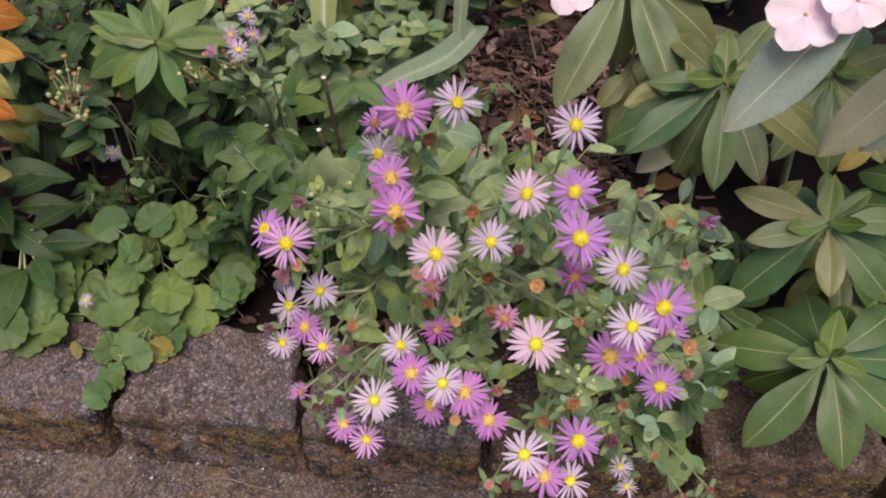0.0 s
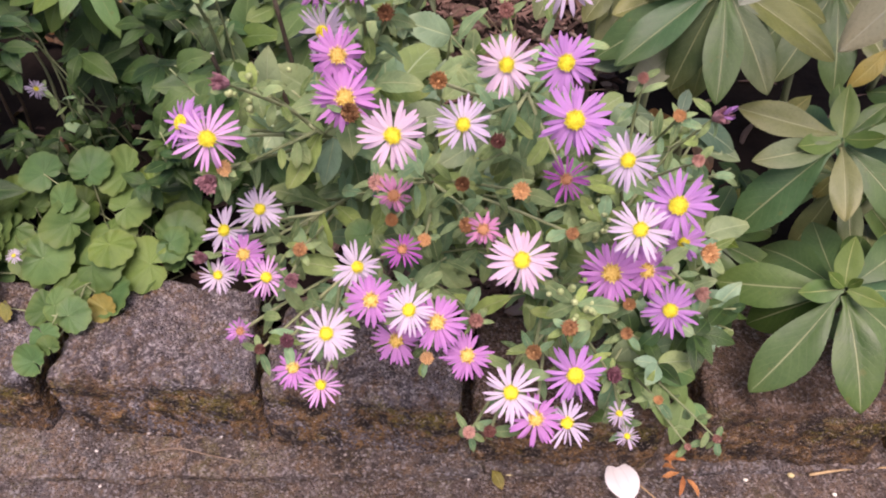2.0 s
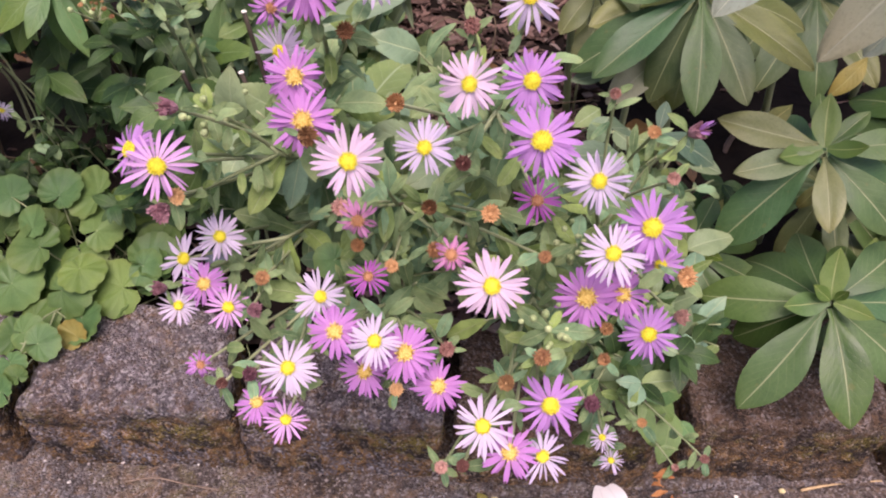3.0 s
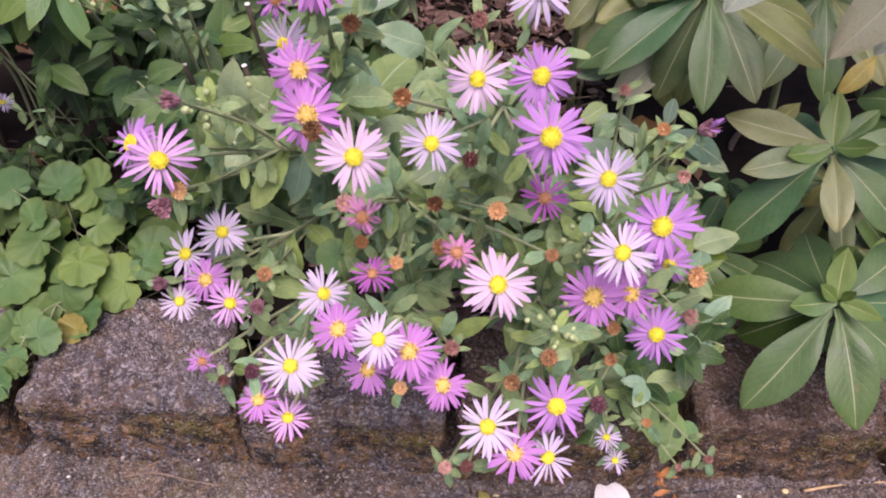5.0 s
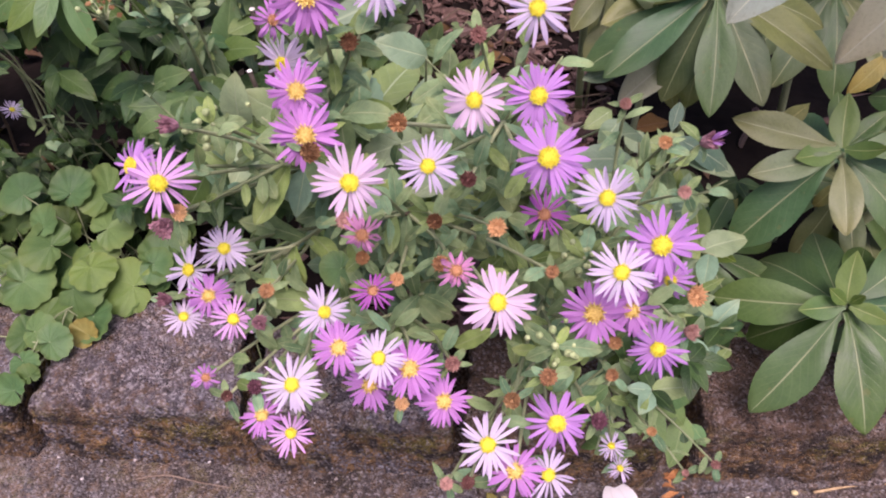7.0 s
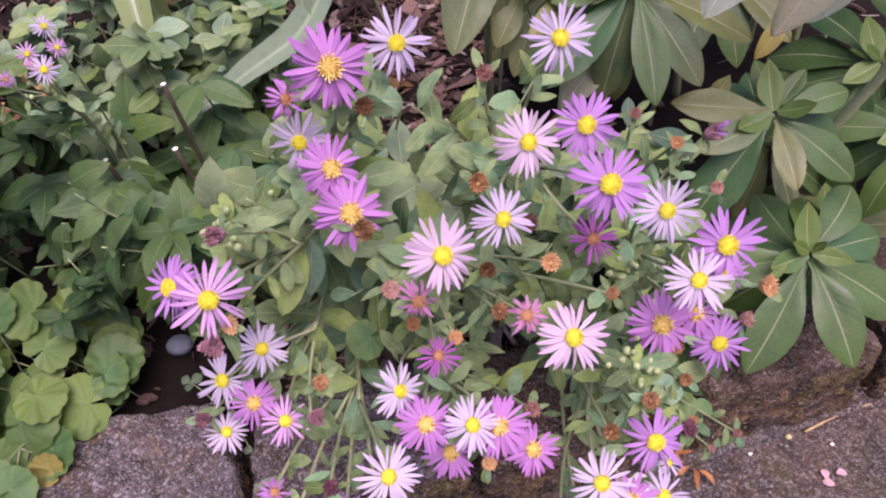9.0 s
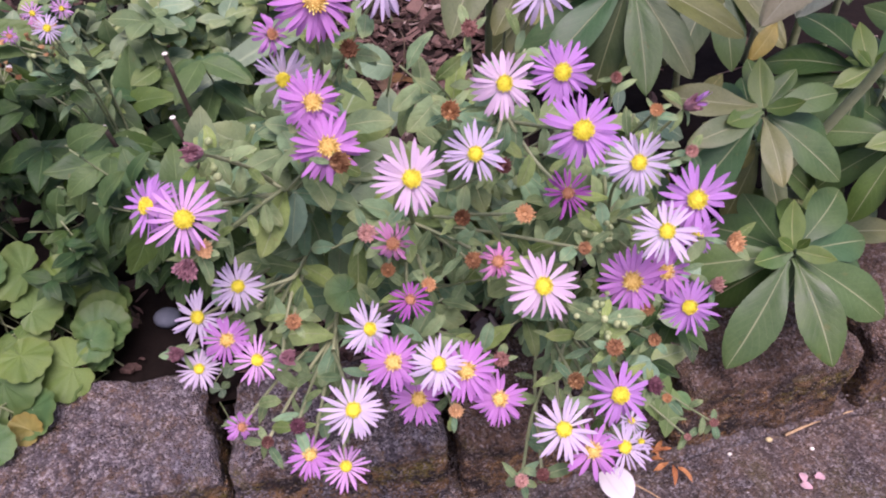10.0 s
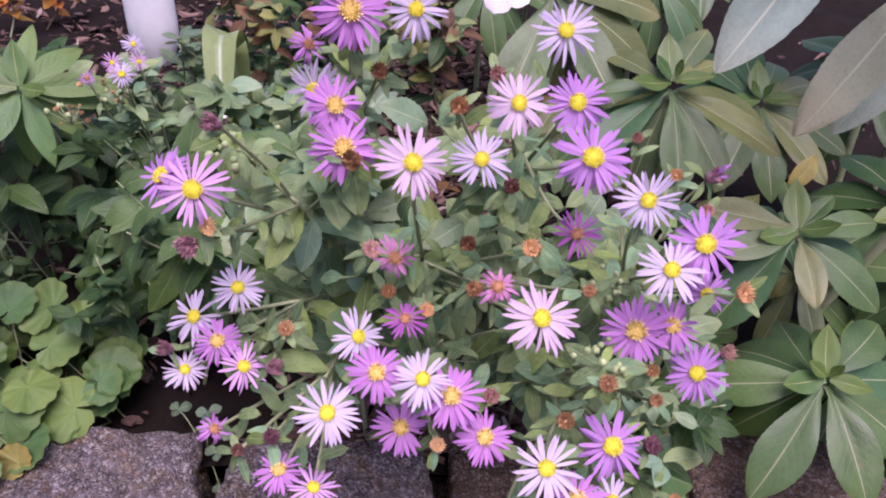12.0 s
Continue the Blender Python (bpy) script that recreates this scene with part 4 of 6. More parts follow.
def build_ivy():
    chance = random.Random(21)
    label = "ground ivy with round scalloped green leaves spilling over the blocks"
    front = thing("ground_ivy", (-0.46, 0.64, 0.11), label, "plant", "ground ivy")
    for x, y, z, size in ((-0.529, 0.592, 0.17, 0.068), (-0.465, 0.585, 0.17, 0.07), (-0.402, 0.602, 0.16, 0.07), (-0.38, 0.639, 0.17, 0.066),
                          (-0.442, 0.657, 0.2, 0.062), (-0.444, 0.603, 0.19, 0.052), (-0.498, 0.625, 0.2, 0.07), (-0.555, 0.689, 0.22, 0.058), (-0.452, 0.701, 0.22, 0.068),
                          (-0.421, 0.701, 0.2, 0.06), (-0.498, 0.696, 0.22, 0.058), (-0.513, 0.648, 0.21, 0.048), (-0.628, 0.57, 0.16, 0.066), (-0.493, 0.554, 0.15, 0.054),
                          (-0.507, 0.534, 0.147, 0.04), (-0.438, 0.561, 0.15, 0.056)):
        n = (chance.gauss(0, 0.18), -0.55 + chance.gauss(0, 0.15), 1.0)
        ivy_leaf(front, (-0.46 + chance.gauss(0, 0.05), 0.64, 0.1), (x, y, z), size * 1.08, n, chance, spin=chance.uniform(-60, 200))
    patches = (((-0.44, 0.68, 0.11), 18), ((-0.56, 0.63, 0.11), 26), ((-0.68, 0.62, 0.11), 26), ((-0.83, 0.62, 0.11), 14))
    for foot, count in patches:
        plant = thing("ground_ivy", foot, label, "plant", "ground ivy")
        for i in range(count):
            x = foot[0] + chance.uniform(-0.08, 0.08)
            y = foot[1] + chance.uniform(-0.09, 0.1)
            z = 0.13 + 0.05 * chance.random() + 0.15 * max(y - 0.6, 0)
            n = (chance.gauss(0, 0.25), -0.45 + chance.gauss(0, 0.2), 1.0)
            ivy_leaf(plant, (foot[0] + chance.gauss(0, 0.03), foot[1] + chance.gauss(0, 0.02), 0.1), (min(x, -0.37), y, z), chance.uniform(0.048, 0.07), n, chance)
    trail = thing("ground_ivy", (-0.47, 0.6, 0.12), "trailing ground ivy shoot with yellowing leaves hanging over the joint", "plant", "ground ivy")
    line = bow(((-0.45, 0.62, 0.12), (-0.47, 0.55, 0.165), (-0.48, 0.49, 0.155), (-0.482, 0.455, 0.13)), 5)
    part("runner", tube(bmesh.new(), line, 0.0012, 0.001, 5), M_STEM, trail)
    for at, size, n in (((-0.485, 0.525, 0.165), 0.05, (0, -0.9, 1)), ((-0.465, 0.515, 0.16), 0.045, (0.3, -0.8, 1)), ((-0.485, 0.49, 0.158), 0.036, (0, -1.0, 0.8)),
                        ((-0.472, 0.475, 0.152), 0.028, (0.2, -1.0, 0.7)), ((-0.488, 0.462, 0.142), 0.044, (0, -1.1, 0.7))):
        ivy_leaf(trail, line[min(int(chance.random() * 12), 14)], at, size, n, chance)
    ivy_leaf(trail, line[4], (-0.436, 0.538, 0.146), 0.04, (0.1, -1, 0.7), chance, YELLOW_KIDNEY)
    ivy_leaf(trail, line[8], (-0.552, 0.53, 0.148), 0.032, (-0.6, -0.8, 0.6), chance, YELLOW_KIDNEY)
    for centre, count, low, spread, size in (((-0.255, 1.13), 18, 0.19, 0.045, 0.042), ((-0.17, 1.24), 8, 0.19, 0.04, 0.05), ((-0.23, 0.97), 7, 0.2, 0.03, 0.05), ((-0.16, 1.05), 6, 0.18, 0.03, 0.045)):
        foot = (*centre, ground_height(*centre))
        plant = thing("ground_ivy", foot, "small patch of round scalloped green leaves on the mulch", "plant", "ground ivy")
        for i in range(count):
            at = (centre[0] + chance.gauss(0, spread), centre[1] + chance.gauss(0, spread), low + chance.uniform(0.0, 0.045))
            ivy_leaf(plant, foot, at, size * chance.uniform(0.75, 1.15), (chance.gauss(0, 0.25), -0.4 + chance.gauss(0, 0.2), 1.0), chance)
    clover = thing("clover", (-0.27, 0.6, 0.11), "small green clover sprig in the joint between blocks", "plant")
    for at in ((-0.262, 0.605, 0.15), (-0.235, 0.59, 0.14), (-0.25, 0.575, 0.12), (-0.24, 0.54, 0.1), (-0.3, 0.62, 0.14)):
        for i in range(3):
            a = i * 2.1 + chance.random()
            place("leaflet", chance.choice(GLAUCOUS_LEAF), clover, aim(at, (math.cos(a), math.sin(a) - 0.2, 0.15), (0, -0.5, 1), chance.uniform(0.011, 0.017), 1.6))
        rod("leaf_stalk", ((-0.27, 0.6, 0.09), Vector(at).lerp(Vector((-0.27, 0.6, 0.11)), 0.4), at), 0.0008, 0.0006, M_STEM, clover, steps=3, sides=5)


build_ivy()

# ---- leafy perennials behind the blocks ----


def perennial(base, tip, meshes, count, size, seed, label, shoots=3, bare=0.45, hang=0.0):
    chance = random.Random(seed)
    plant = thing("perennial", base, label, "plant", "leafy perennials")
    base, tip = Vector(base), Vector(tip)
    line = bow((base, base.lerp(tip, 0.5) + Vector((chance.gauss(0, 0.015), 0.03, 0)), tip), 8)
    part("stem", tube(bmesh.new(), line, 0.0025, 0.0012), M_STEM_BROWN if seed % 2 else M_STEM, plant)
    leafy(plant, line, chance, meshes, count, size, bare, 1.0, hang=hang)
    for i in range(shoots):
        foot = line[int(chance.uniform(0.5, 0.95) * (len(line) - 1))]
        end = foot + Vector((chance.uniform(-0.075, 0.075), chance.uniform(-0.08, 0.03), chance.uniform(0.0, 0.06)))
        way = bow((foot, foot.lerp(end, 0.5) + Vector((0, 0, -0.01)), end), 4)
        part("side_shoot", tube(bmesh.new(), way, 0.0014, 0.0008, 5), M_STEM, plant)
        leafy(plant, way, chance, meshes, 6, size * 0.8, 0.2, 0.95, hang=hang)
    for i in range(5):
        a = i * 1.26 + chance.random()
        place("leaf", chance.choice(meshes), plant, aim(tip, (math.cos(a), math.sin(a) - 0.2, 0.35 - hang), (0, -0.4, 1), size * chance.uniform(0.4, 0.7)))
    return plant


def build_perennials():
    chance = random.Random(33)
    label = "green perennial with toothed leaves, coloured darker where shade falls"
    for i in range(15):
        x = -0.84 + 0.047 * i + chance.gauss(0, 0.02)
        # Left of -0.37 the leaves take the shade-dark green, elsewhere the lit one.
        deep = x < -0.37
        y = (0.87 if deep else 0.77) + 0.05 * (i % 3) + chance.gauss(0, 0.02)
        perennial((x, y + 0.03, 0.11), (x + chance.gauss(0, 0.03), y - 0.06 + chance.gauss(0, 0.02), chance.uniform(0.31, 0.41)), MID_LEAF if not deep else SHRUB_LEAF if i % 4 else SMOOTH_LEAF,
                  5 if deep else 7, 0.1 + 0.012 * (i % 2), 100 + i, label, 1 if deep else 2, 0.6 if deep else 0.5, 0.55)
    for i in range(12):
        x = -1.05 + 0.085 * i + chance.gauss(0, 0.02)
        y = 0.98 + 0.06 * (i % 3)
        perennial((x, y, 0.14), (x + chance.gauss(0, 0.03), y - 0.05, chance.uniform(0.3, 0.4)), TOOTHED_LEAF + LOW_LEAF if x > -0.5 else SHRUB_LEAF if i % 2 else SMOOTH_LEAF, 11, 0.075, 200 + i, label, 3)
    for i in range(6):
        x = -0.9 + 0.075 * i + chance.gauss(0, 0.02)
        perennial((x, 1.2, ground_height(x, 1.2)), (x + chance.gauss(0, 0.03), 1.14, chance.uniform(0.3, 0.4)), SHRUB_LEAF + SMOOTH_LEAF, 10, 0.085, 240 + i, label, 3, 0.3, 0.3)
    for i in range(4):
        x = -0.42 + 0.06 * i + chance.gauss(0, 0.02)
        perennial((x, 0.7, 0.1), (x + chance.gauss(0, 0.02), 0.66, chance.uniform(0.23, 0.3)), SMOOTH_LEAF, 10, 0.05, 300 + i, "low green shoot with small smooth leaves", 2)
    for i in (0, 1, 3, 4, 5, 6, 7, 8):
        x = -0.26 + 0.055 * i
        perennial((x, 0.72 + 0.02 * (i % 2), 0.1), (x + chance.gauss(0, 0.02), 0.6, chance.uniform(0.3, 0.4)), TOOTHED_LEAF if x > -0.15 else MID_LEAF, 11, 0.085, 400 + i, "grey-green perennial with broad toothed leaves among the aster stems", 4)
    for x, y, z, size in ((-0.7, 0.64, 0.25, 0.1), (-0.65, 0.6, 0.23, 0.085), (-0.76, 0.68, 0.27, 0.11)):
        plant = thing("broad_leaf_plant", (x - 0.06, y + 0.1, 0.11), "plant with broad smooth green leaves", "plant", "broad-leaved plants")
        for k in range(6):
            a = radians(-150 + 60 * k + chance.uniform(-20, 20))
            q = Vector((x + 0.02 * math.cos(a), y + 0.02 * math.sin(a) + 0.03, z - 0.04 + 0.012 * k))
            place("leaf", chance.choice(SMOOTH_LEAF), plant, aim(q, (math.cos(a), math.sin(a) * 0.8 - 0.2, 0.1), (0, -0.5, 1), size * chance.uniform(0.8, 1.1)))
            rod("leaf_stalk", ((x - 0.06, y + 0.1, 0.11), (x - 0.04, y + 0.08, 0.2), q), 0.002, 0.0015, M_STEM, plant, steps=3, sides=5)


perennial((0.19, 0.64, 0.11), (0.185, 0.42, 0.32), SHRUB_LEAF + TOOTHED_LEAF[:2], 15, 0.056, 450, "leafy green shoot hanging over the edging blocks", 6, 0.3)
perennial((0.16, 0.64, 0.11), (0.16, 0.41, 0.29), SHRUB_LEAF + TOOTHED_LEAF[:2], 14, 0.052, 451, "leafy green shoot hanging over the edging blocks", 5, 0.3)
build_perennials()
for k, (x, y, z) in enumerate(((0.12, 0.53, 0.42), (0.17, 0.54, 0.44), (0.15, 0.5, 0.38))):
    perennial((x + 0.03, y + 0.16, 0.11), (x, y, z), TOOTHED_LEAF + ASTER_LEAF, 10, 0.05, 460 + k, "leafy shoot with toothed grey-green leaves below the rosette plants", 3, 0.45)
# Low filler shoots whose leaf colour already holds the shade.
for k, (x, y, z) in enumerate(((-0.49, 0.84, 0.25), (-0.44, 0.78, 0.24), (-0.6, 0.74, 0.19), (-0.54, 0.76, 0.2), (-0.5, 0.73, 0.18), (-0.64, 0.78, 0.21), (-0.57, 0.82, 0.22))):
    perennial((x, y + 0.04, 0.11), (x, y, z), SHRUB_LEAF, 9, 0.05, 470 + k, "low green shoot, shade of the taller perennials put into its leaf colour", 3, 0.2, 0.4)


def star_plant(base, centre, spec, axis, seed, label, meshes, young=True, roll=0.0, inner=5, wide=0.82, category="plant", name="rosette_plant", group="rosette plants"):
    """A stem that ends in a whorl of long leaves. spec: rows of angle from the right, length, droop in degrees."""
    chance = random.Random(seed)
    plant = thing(name, base, label, category, group)
    centre = Vector(centre)
    n = Vector(axis).normalized()
    right = UP.cross(n).normalized()
    up = n.cross(right)
    foot = Vector(base)
    line = bow((foot, foot.lerp(centre, 0.5) + Vector((0, 0.03, 0)), centre - n * 0.012), 6)
    part("stem", tube(bmesh.new(), line, 0.006, 0.004, 8), M_STEM, plant)
    for i, (angle, long, droop) in enumerate(spec):
        a = radians(angle + roll)
        out = right * math.cos(a) + up * math.sin(a)
        ahead = out * math.cos(radians(droop)) - n * math.sin(radians(droop))
        q = centre + out * 0.006 - n * (0.004 + 0.02 * max(droop, 0) / 40)
        mesh = chance.choice(meshes)
        place("leaf", mesh, plant, aim(q, ahead, n, long * 1.04, wide * chance.uniform(0.9, 1.1)))
    if young:
        for i in range(inner):
            a = radians((95, 192, -22, 143, 40)[i] + chance.uniform(-10, 10))
            out = right * math.cos(a) + up * math.sin(a)
            place("young_leaf", chance.choice(YOUNG_LEAF), plant, aim(centre + out * 0.002 + n * 0.002 * i, out + n * (0.18, 0.12, 0.2, 0.7, 1.1)[i], n - out * 0.3, (0.052, 0.048, 0.038, 0.028, 0.02)[i]), "yellow-green young leaf")
    return plant


# Leaf colour here carries the shade below the whorls.
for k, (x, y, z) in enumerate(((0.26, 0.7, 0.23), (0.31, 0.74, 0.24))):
    perennial((x, y + 0.04, 0.11), (x, y, z), SHRUB_LEAF, 8, 0.06, 490 + k, "low green shoot, shade of the rosette plants put into its leaf colour", 1, 0.2, 0.4)
LABEL = "shrubby plant with whorls of long smooth green leaves and pale midribs"
star_plant((0.38, 0.69, 0.1), (0.362, 0.532, 0.268), [
    (-80, 0.111, -6), (-125, 0.128, 2), (179, 0.112, 6), (-158, 0.100, 24), (134, 0.11, 26), (36, 0.1, 4), (-40, 0.125, 10), (62, 0.09, 26),
    (4, 0.109, 18), (-20, 0.104, 28), (100, 0.098, 34)], (-0.22, -0.55, 0.78), 51, LABEL, ROSETTE_LEAF, wide=0.95)
mid_whorl = star_plant((0.4, 0.78, 0.11), (0.346, 0.629, 0.377), [
    (90, 0.057, -6), (-86, 0.072, -2), (-140, 0.127, 6), (150, 0.04, -6), (5, 0.076, -4), (-48, 0.1, 8),
    (45, 0.05, 0), (-20, 0.09, 20), (120, 0.087, 30)], (-0.28, -0.5, 0.8), 52, LABEL, ROSETTE_LEAF + OLIVE_ROSETTE[:1], inner=3, wide=0.95)
star_plant((0.27, 0.85, 0.12), (0.216, 0.708, 0.499), [
    (180, 0.072, 0), (127, 0.09, 2), (-141, 0.118, 2), (-158, 0.13, 14), (-91, 0.108, 8), (-66, 0.104, 14), (59, 0.09, 0), (32, 0.06, -6), (-122, 0.1, 26),
    (-32, 0.115, 12), (-4, 0.11, 14), (152, 0.11, 26)], (-0.15, -0.42, 0.88), 53, LABEL, OLIVE_ROSETTE + ROSETTE_LEAF[:2], wide=0.8)
star_plant((0.5, 0.85, 0.12), (0.504, 0.69, 0.371), [(a, 0.085 + 0.02 * (a % 3), 4 + a % 25) for a in range(5, 360, 33)], (-0.3, -0.5, 0.8), 54, LABEL, ROSETTE_LEAF)
star_plant((0.56, 0.8, 0.12), (0.52, 0.62, 0.33), [(a, 0.1 + 0.015 * (a % 3), 5 + a % 22) for a in range(12, 360, 36)], (-0.3, -0.5, 0.8), 55, LABEL, ROSETTE_LEAF)

for k, (x, y, z) in enumerate(((0.41, 0.7, 0.28), (0.44, 0.6, 0.22))):
    star_plant((x + 0.05, y + 0.1, 0.12), (x, y, z), [(v, 0.085 + 0.012 * (v % 3), 8 + v % 25) for v in range(10 + 7 * k, 360 + 7 * k, 38)], (-0.25, -0.5, 0.8), 70 + k, LABEL, OLIVE_ROSETTE[:2] + ROSETTE_LEAF[:2], young=k == 1, inner=3, wide=0.75)


def leaf_to(plant, base, tip, mesh, wide=0.9, top=(-0.2, -0.6, 0.8)):
    base, tip = Vector(base), Vector(tip)
    return place("leaf", mesh, plant, aim(base, tip - base, top, (tip - base).length * 1.04, wide))


def build_near_whorl():
    plant = thing("rosette_plant", (0.42, 0.72, 0.12), LABEL, "plant", "rosette plants")
    rod("stem", ((0.42, 0.72, 0.12), (0.45, 0.6, 0.5), (0.24, 0.508, 0.7)), 0.006, 0.004, M_STEM, plant, sides=8)
    c = Vector((0.237, 0.505, 0.705))
    tips = ((0.158, 0.468, 0.592), (0.22, 0.6, 0.73), (0.33, 0.6, 0.74), (0.36, 0.5, 0.72))
    for k, tip in enumerate(tips):
        out = (Vector(tip) - c).normalized()
        leaf_to(plant, c + out * 0.008, tip, SHEEN_ROSETTE[k % 2], 0.78)
    leaf_to(plant, (0.35, 0.578, 0.635), (0.274, 0.55, 0.512), SHEEN_ROSETTE[1], 0.7, (-0.3, -0.75, 0.6))
    leaf_to(plant, (0.385, 0.6, 0.62), (0.325, 0.585, 0.50), SHEEN_ROSETTE[0], 0.78, (-0.3, -0.75, 0.6))
    for k in range(4):
        a = 2.4 * k
        out = Vector((math.cos(a), math.sin(a), 1.0))
        place("young_leaf", YOUNG_LEAF[k], plant, aim(c, out, (0, -0.5, 1), 0.05), "yellow-green young leaf")


build_near_whorl()


def build_back_whorl():
    """Pale and yellowing leaves behind the tall whorl, and two pale ones on the middle whorl."""
    leaf_to(mid_whorl, (0.34, 0.632, 0.38), (0.25, 0.65, 0.391), OLIVE_ROSETTE[0], 0.85)
    leaf_to(mid_whorl, (0.342, 0.626, 0.374), (0.266, 0.6, 0.369), OLIVE_ROSETTE[1], 0.85)
    base = (0.2, 0.86, 0.12)
    plant = thing("rosette_plant", base, "shrubby shoot with pale olive and yellowing leaves", "plant", "rosette plants")
    rod("stem", (base, (0.2, 0.84, 0.32), (0.185, 0.8, 0.46)), 0.005, 0.003, M_STEM, plant, sides=8)
    for foot, tip, mesh, wide in (((0.132, 0.8, 0.451), (0.096, 0.76, 0.428), OLIVE_ROSETTE[2], 1.15), ((0.208, 0.77, 0.464), (0.126, 0.72, 0.452), OLIVE_ROSETTE[0], 0.9), ((0.145, 0.8, 0.425), (0.118, 0.76, 0.384), OLIVE_ROSETTE[1], 1.0),
                                  ((0.149, 0.72, 0.401), (0.109, 0.7, 0.4), GLAUCOUS_LEAF[0], 0.8), ((0.207, 0.72, 0.435), (0.146, 0.68, 0.39), SHEEN_ROSETTE[1], 0.95), ((0.236, 0.77, 0.391), (0.231, 0.74, 0.342), OLIVE_LEAF[0], 1.3),
                                  ((0.203, 0.77, 0.361), (0.218, 0.74, 0.346), OLIVE_LEAF[1], 1.3), ((0.16, 0.8, 0.4), (0.15, 0.78, 0.36), OLIVE_ROSETTE[0], 1.0)):
        leaf_to(plant, foot, tip, mesh, wide)
        rod("leaf_stalk", ((0.2, 0.84, 0.32), Vector(foot).lerp(Vector((0.2, 0.84, 0.32)), 0.4) + Vector((0, 0.01, 0.0)), foot), 0.0016, 0.0012, M_STEM, plant, steps=3, sides=5)
    chance = random.Random(81)
    for k in range(9):
        a = 2.4 * k
        q = Vector((0.162, 0.785, 0.404)).lerp(Vector((0.15, 0.785, 0.362)), k / 8)
        place("young_leaf", OLIVE_LEAF[k % 4], plant, aim(q, (math.cos(a), math.sin(a) - 0.5, 0.3), (0, -0.5, 1), chance.uniform(0.012, 0.02), 1.4), "small yellow-green young leaf")


build_back_whorl()
# Unseen high whorls, added overhead to shade the right of the bed.
for k, (x, y, z) in enumerate(((0.5, 0.78, 0.8), (0.42, 1.0, 0.82), (0.64, 0.9, 0.8))):
    star_plant((x + 0.06, y + 0.12, ground_height(x, y)), (x, y, z), [(v, 0.14 + 0.015 * (v % 3), 2 + v % 18) for v in range(k * 9, 360 + k * 9, 36)], (-0.1, -0.3, 0.95), 640 + k, LABEL, OLIVE_ROSETTE)
star_plant((0.15, 1.02, 0.14), (0.112, 0.828, 0.562), [
    (-115, 0.16, 8), (-66, 0.15, 6), (-30, 0.13, 10), (0, 0.13, 6), (40, 0.12, 4), (80, 0.11, 4), (125, 0.1, 4), (-88, 0.1, 40)],
    (-0.05, -0.6, 0.8), 57, LABEL, OLIVE_ROSETTE)
star_plant((0.45, 1.0, 0.14), (0.4, 0.88, 0.42), [(a, 0.12 + 0.02 * (a % 3), 6 + a % 30) for a in range(0, 360, 30)], (-0.2, -0.5, 0.85), 58, LABEL, OLIVE_ROSETTE + ROSETTE_LEAF)
star_plant((0.26, 0.74, 0.11), (0.245, 0.62, 0.25), [(a, 0.08 + 0.01 * (a % 3), 8 + a % 30) for a in range(20, 360, 40)], (-0.2, -0.5, 0.85), 59, LABEL, ROSETTE_LEAF, inner=3)
star_plant((0.72, 0.85, 0.12), (0.68, 0.72, 0.36), [(a, 0.13 + 0.01 * (a % 3), 8 + a % 30) for a in range(0, 360, 32)], (-0.3, -0.5, 0.85), 60, LABEL, ROSETTE_LEAF)
star_plant((0.62, 1.1, 0.14), (0.6, 0.98, 0.45), [(a, 0.13 + 0.01 * (a % 3), 8 + a % 30) for a in range(14, 360, 32)], (-0.2, -0.5, 0.85), 61, LABEL, ROSETTE_LEAF)
star_plant((0.25, 1.1, 0.14), (0.24, 1.0, 0.38), [(a, 0.13 + 0.01 * (a % 3), 8 + a % 30) for a in range(14, 360, 32)], (-0.1, -0.5, 0.85), 62, LABEL, OLIVE_ROSETTE)
star_plant((-0.5, 0.95, 0.13), (-0.484, 0.822, 0.438), [
    (200, 0.118, 4), (188, 0.1, 6), (172, 0.085, 4), (160, 0.09, 2), (133, 0.06, 0), (51, 0.085, 4), (12, 0.1, 4), (2, 0.09, 10), (226, 0.08, -8), (255, 0.066, -10),
    (295, 0.084, 6), (222, 0.118, 18), (212, 0.1, 26), (330, 0.08, 18), (90, 0.08, 6), (270, 0.09, 30)], (0.2, -0.7, 0.62), 63, "green plant with a whorl of lance-shaped leaves", LANCE_LEAF, inner=3, wide=0.88)


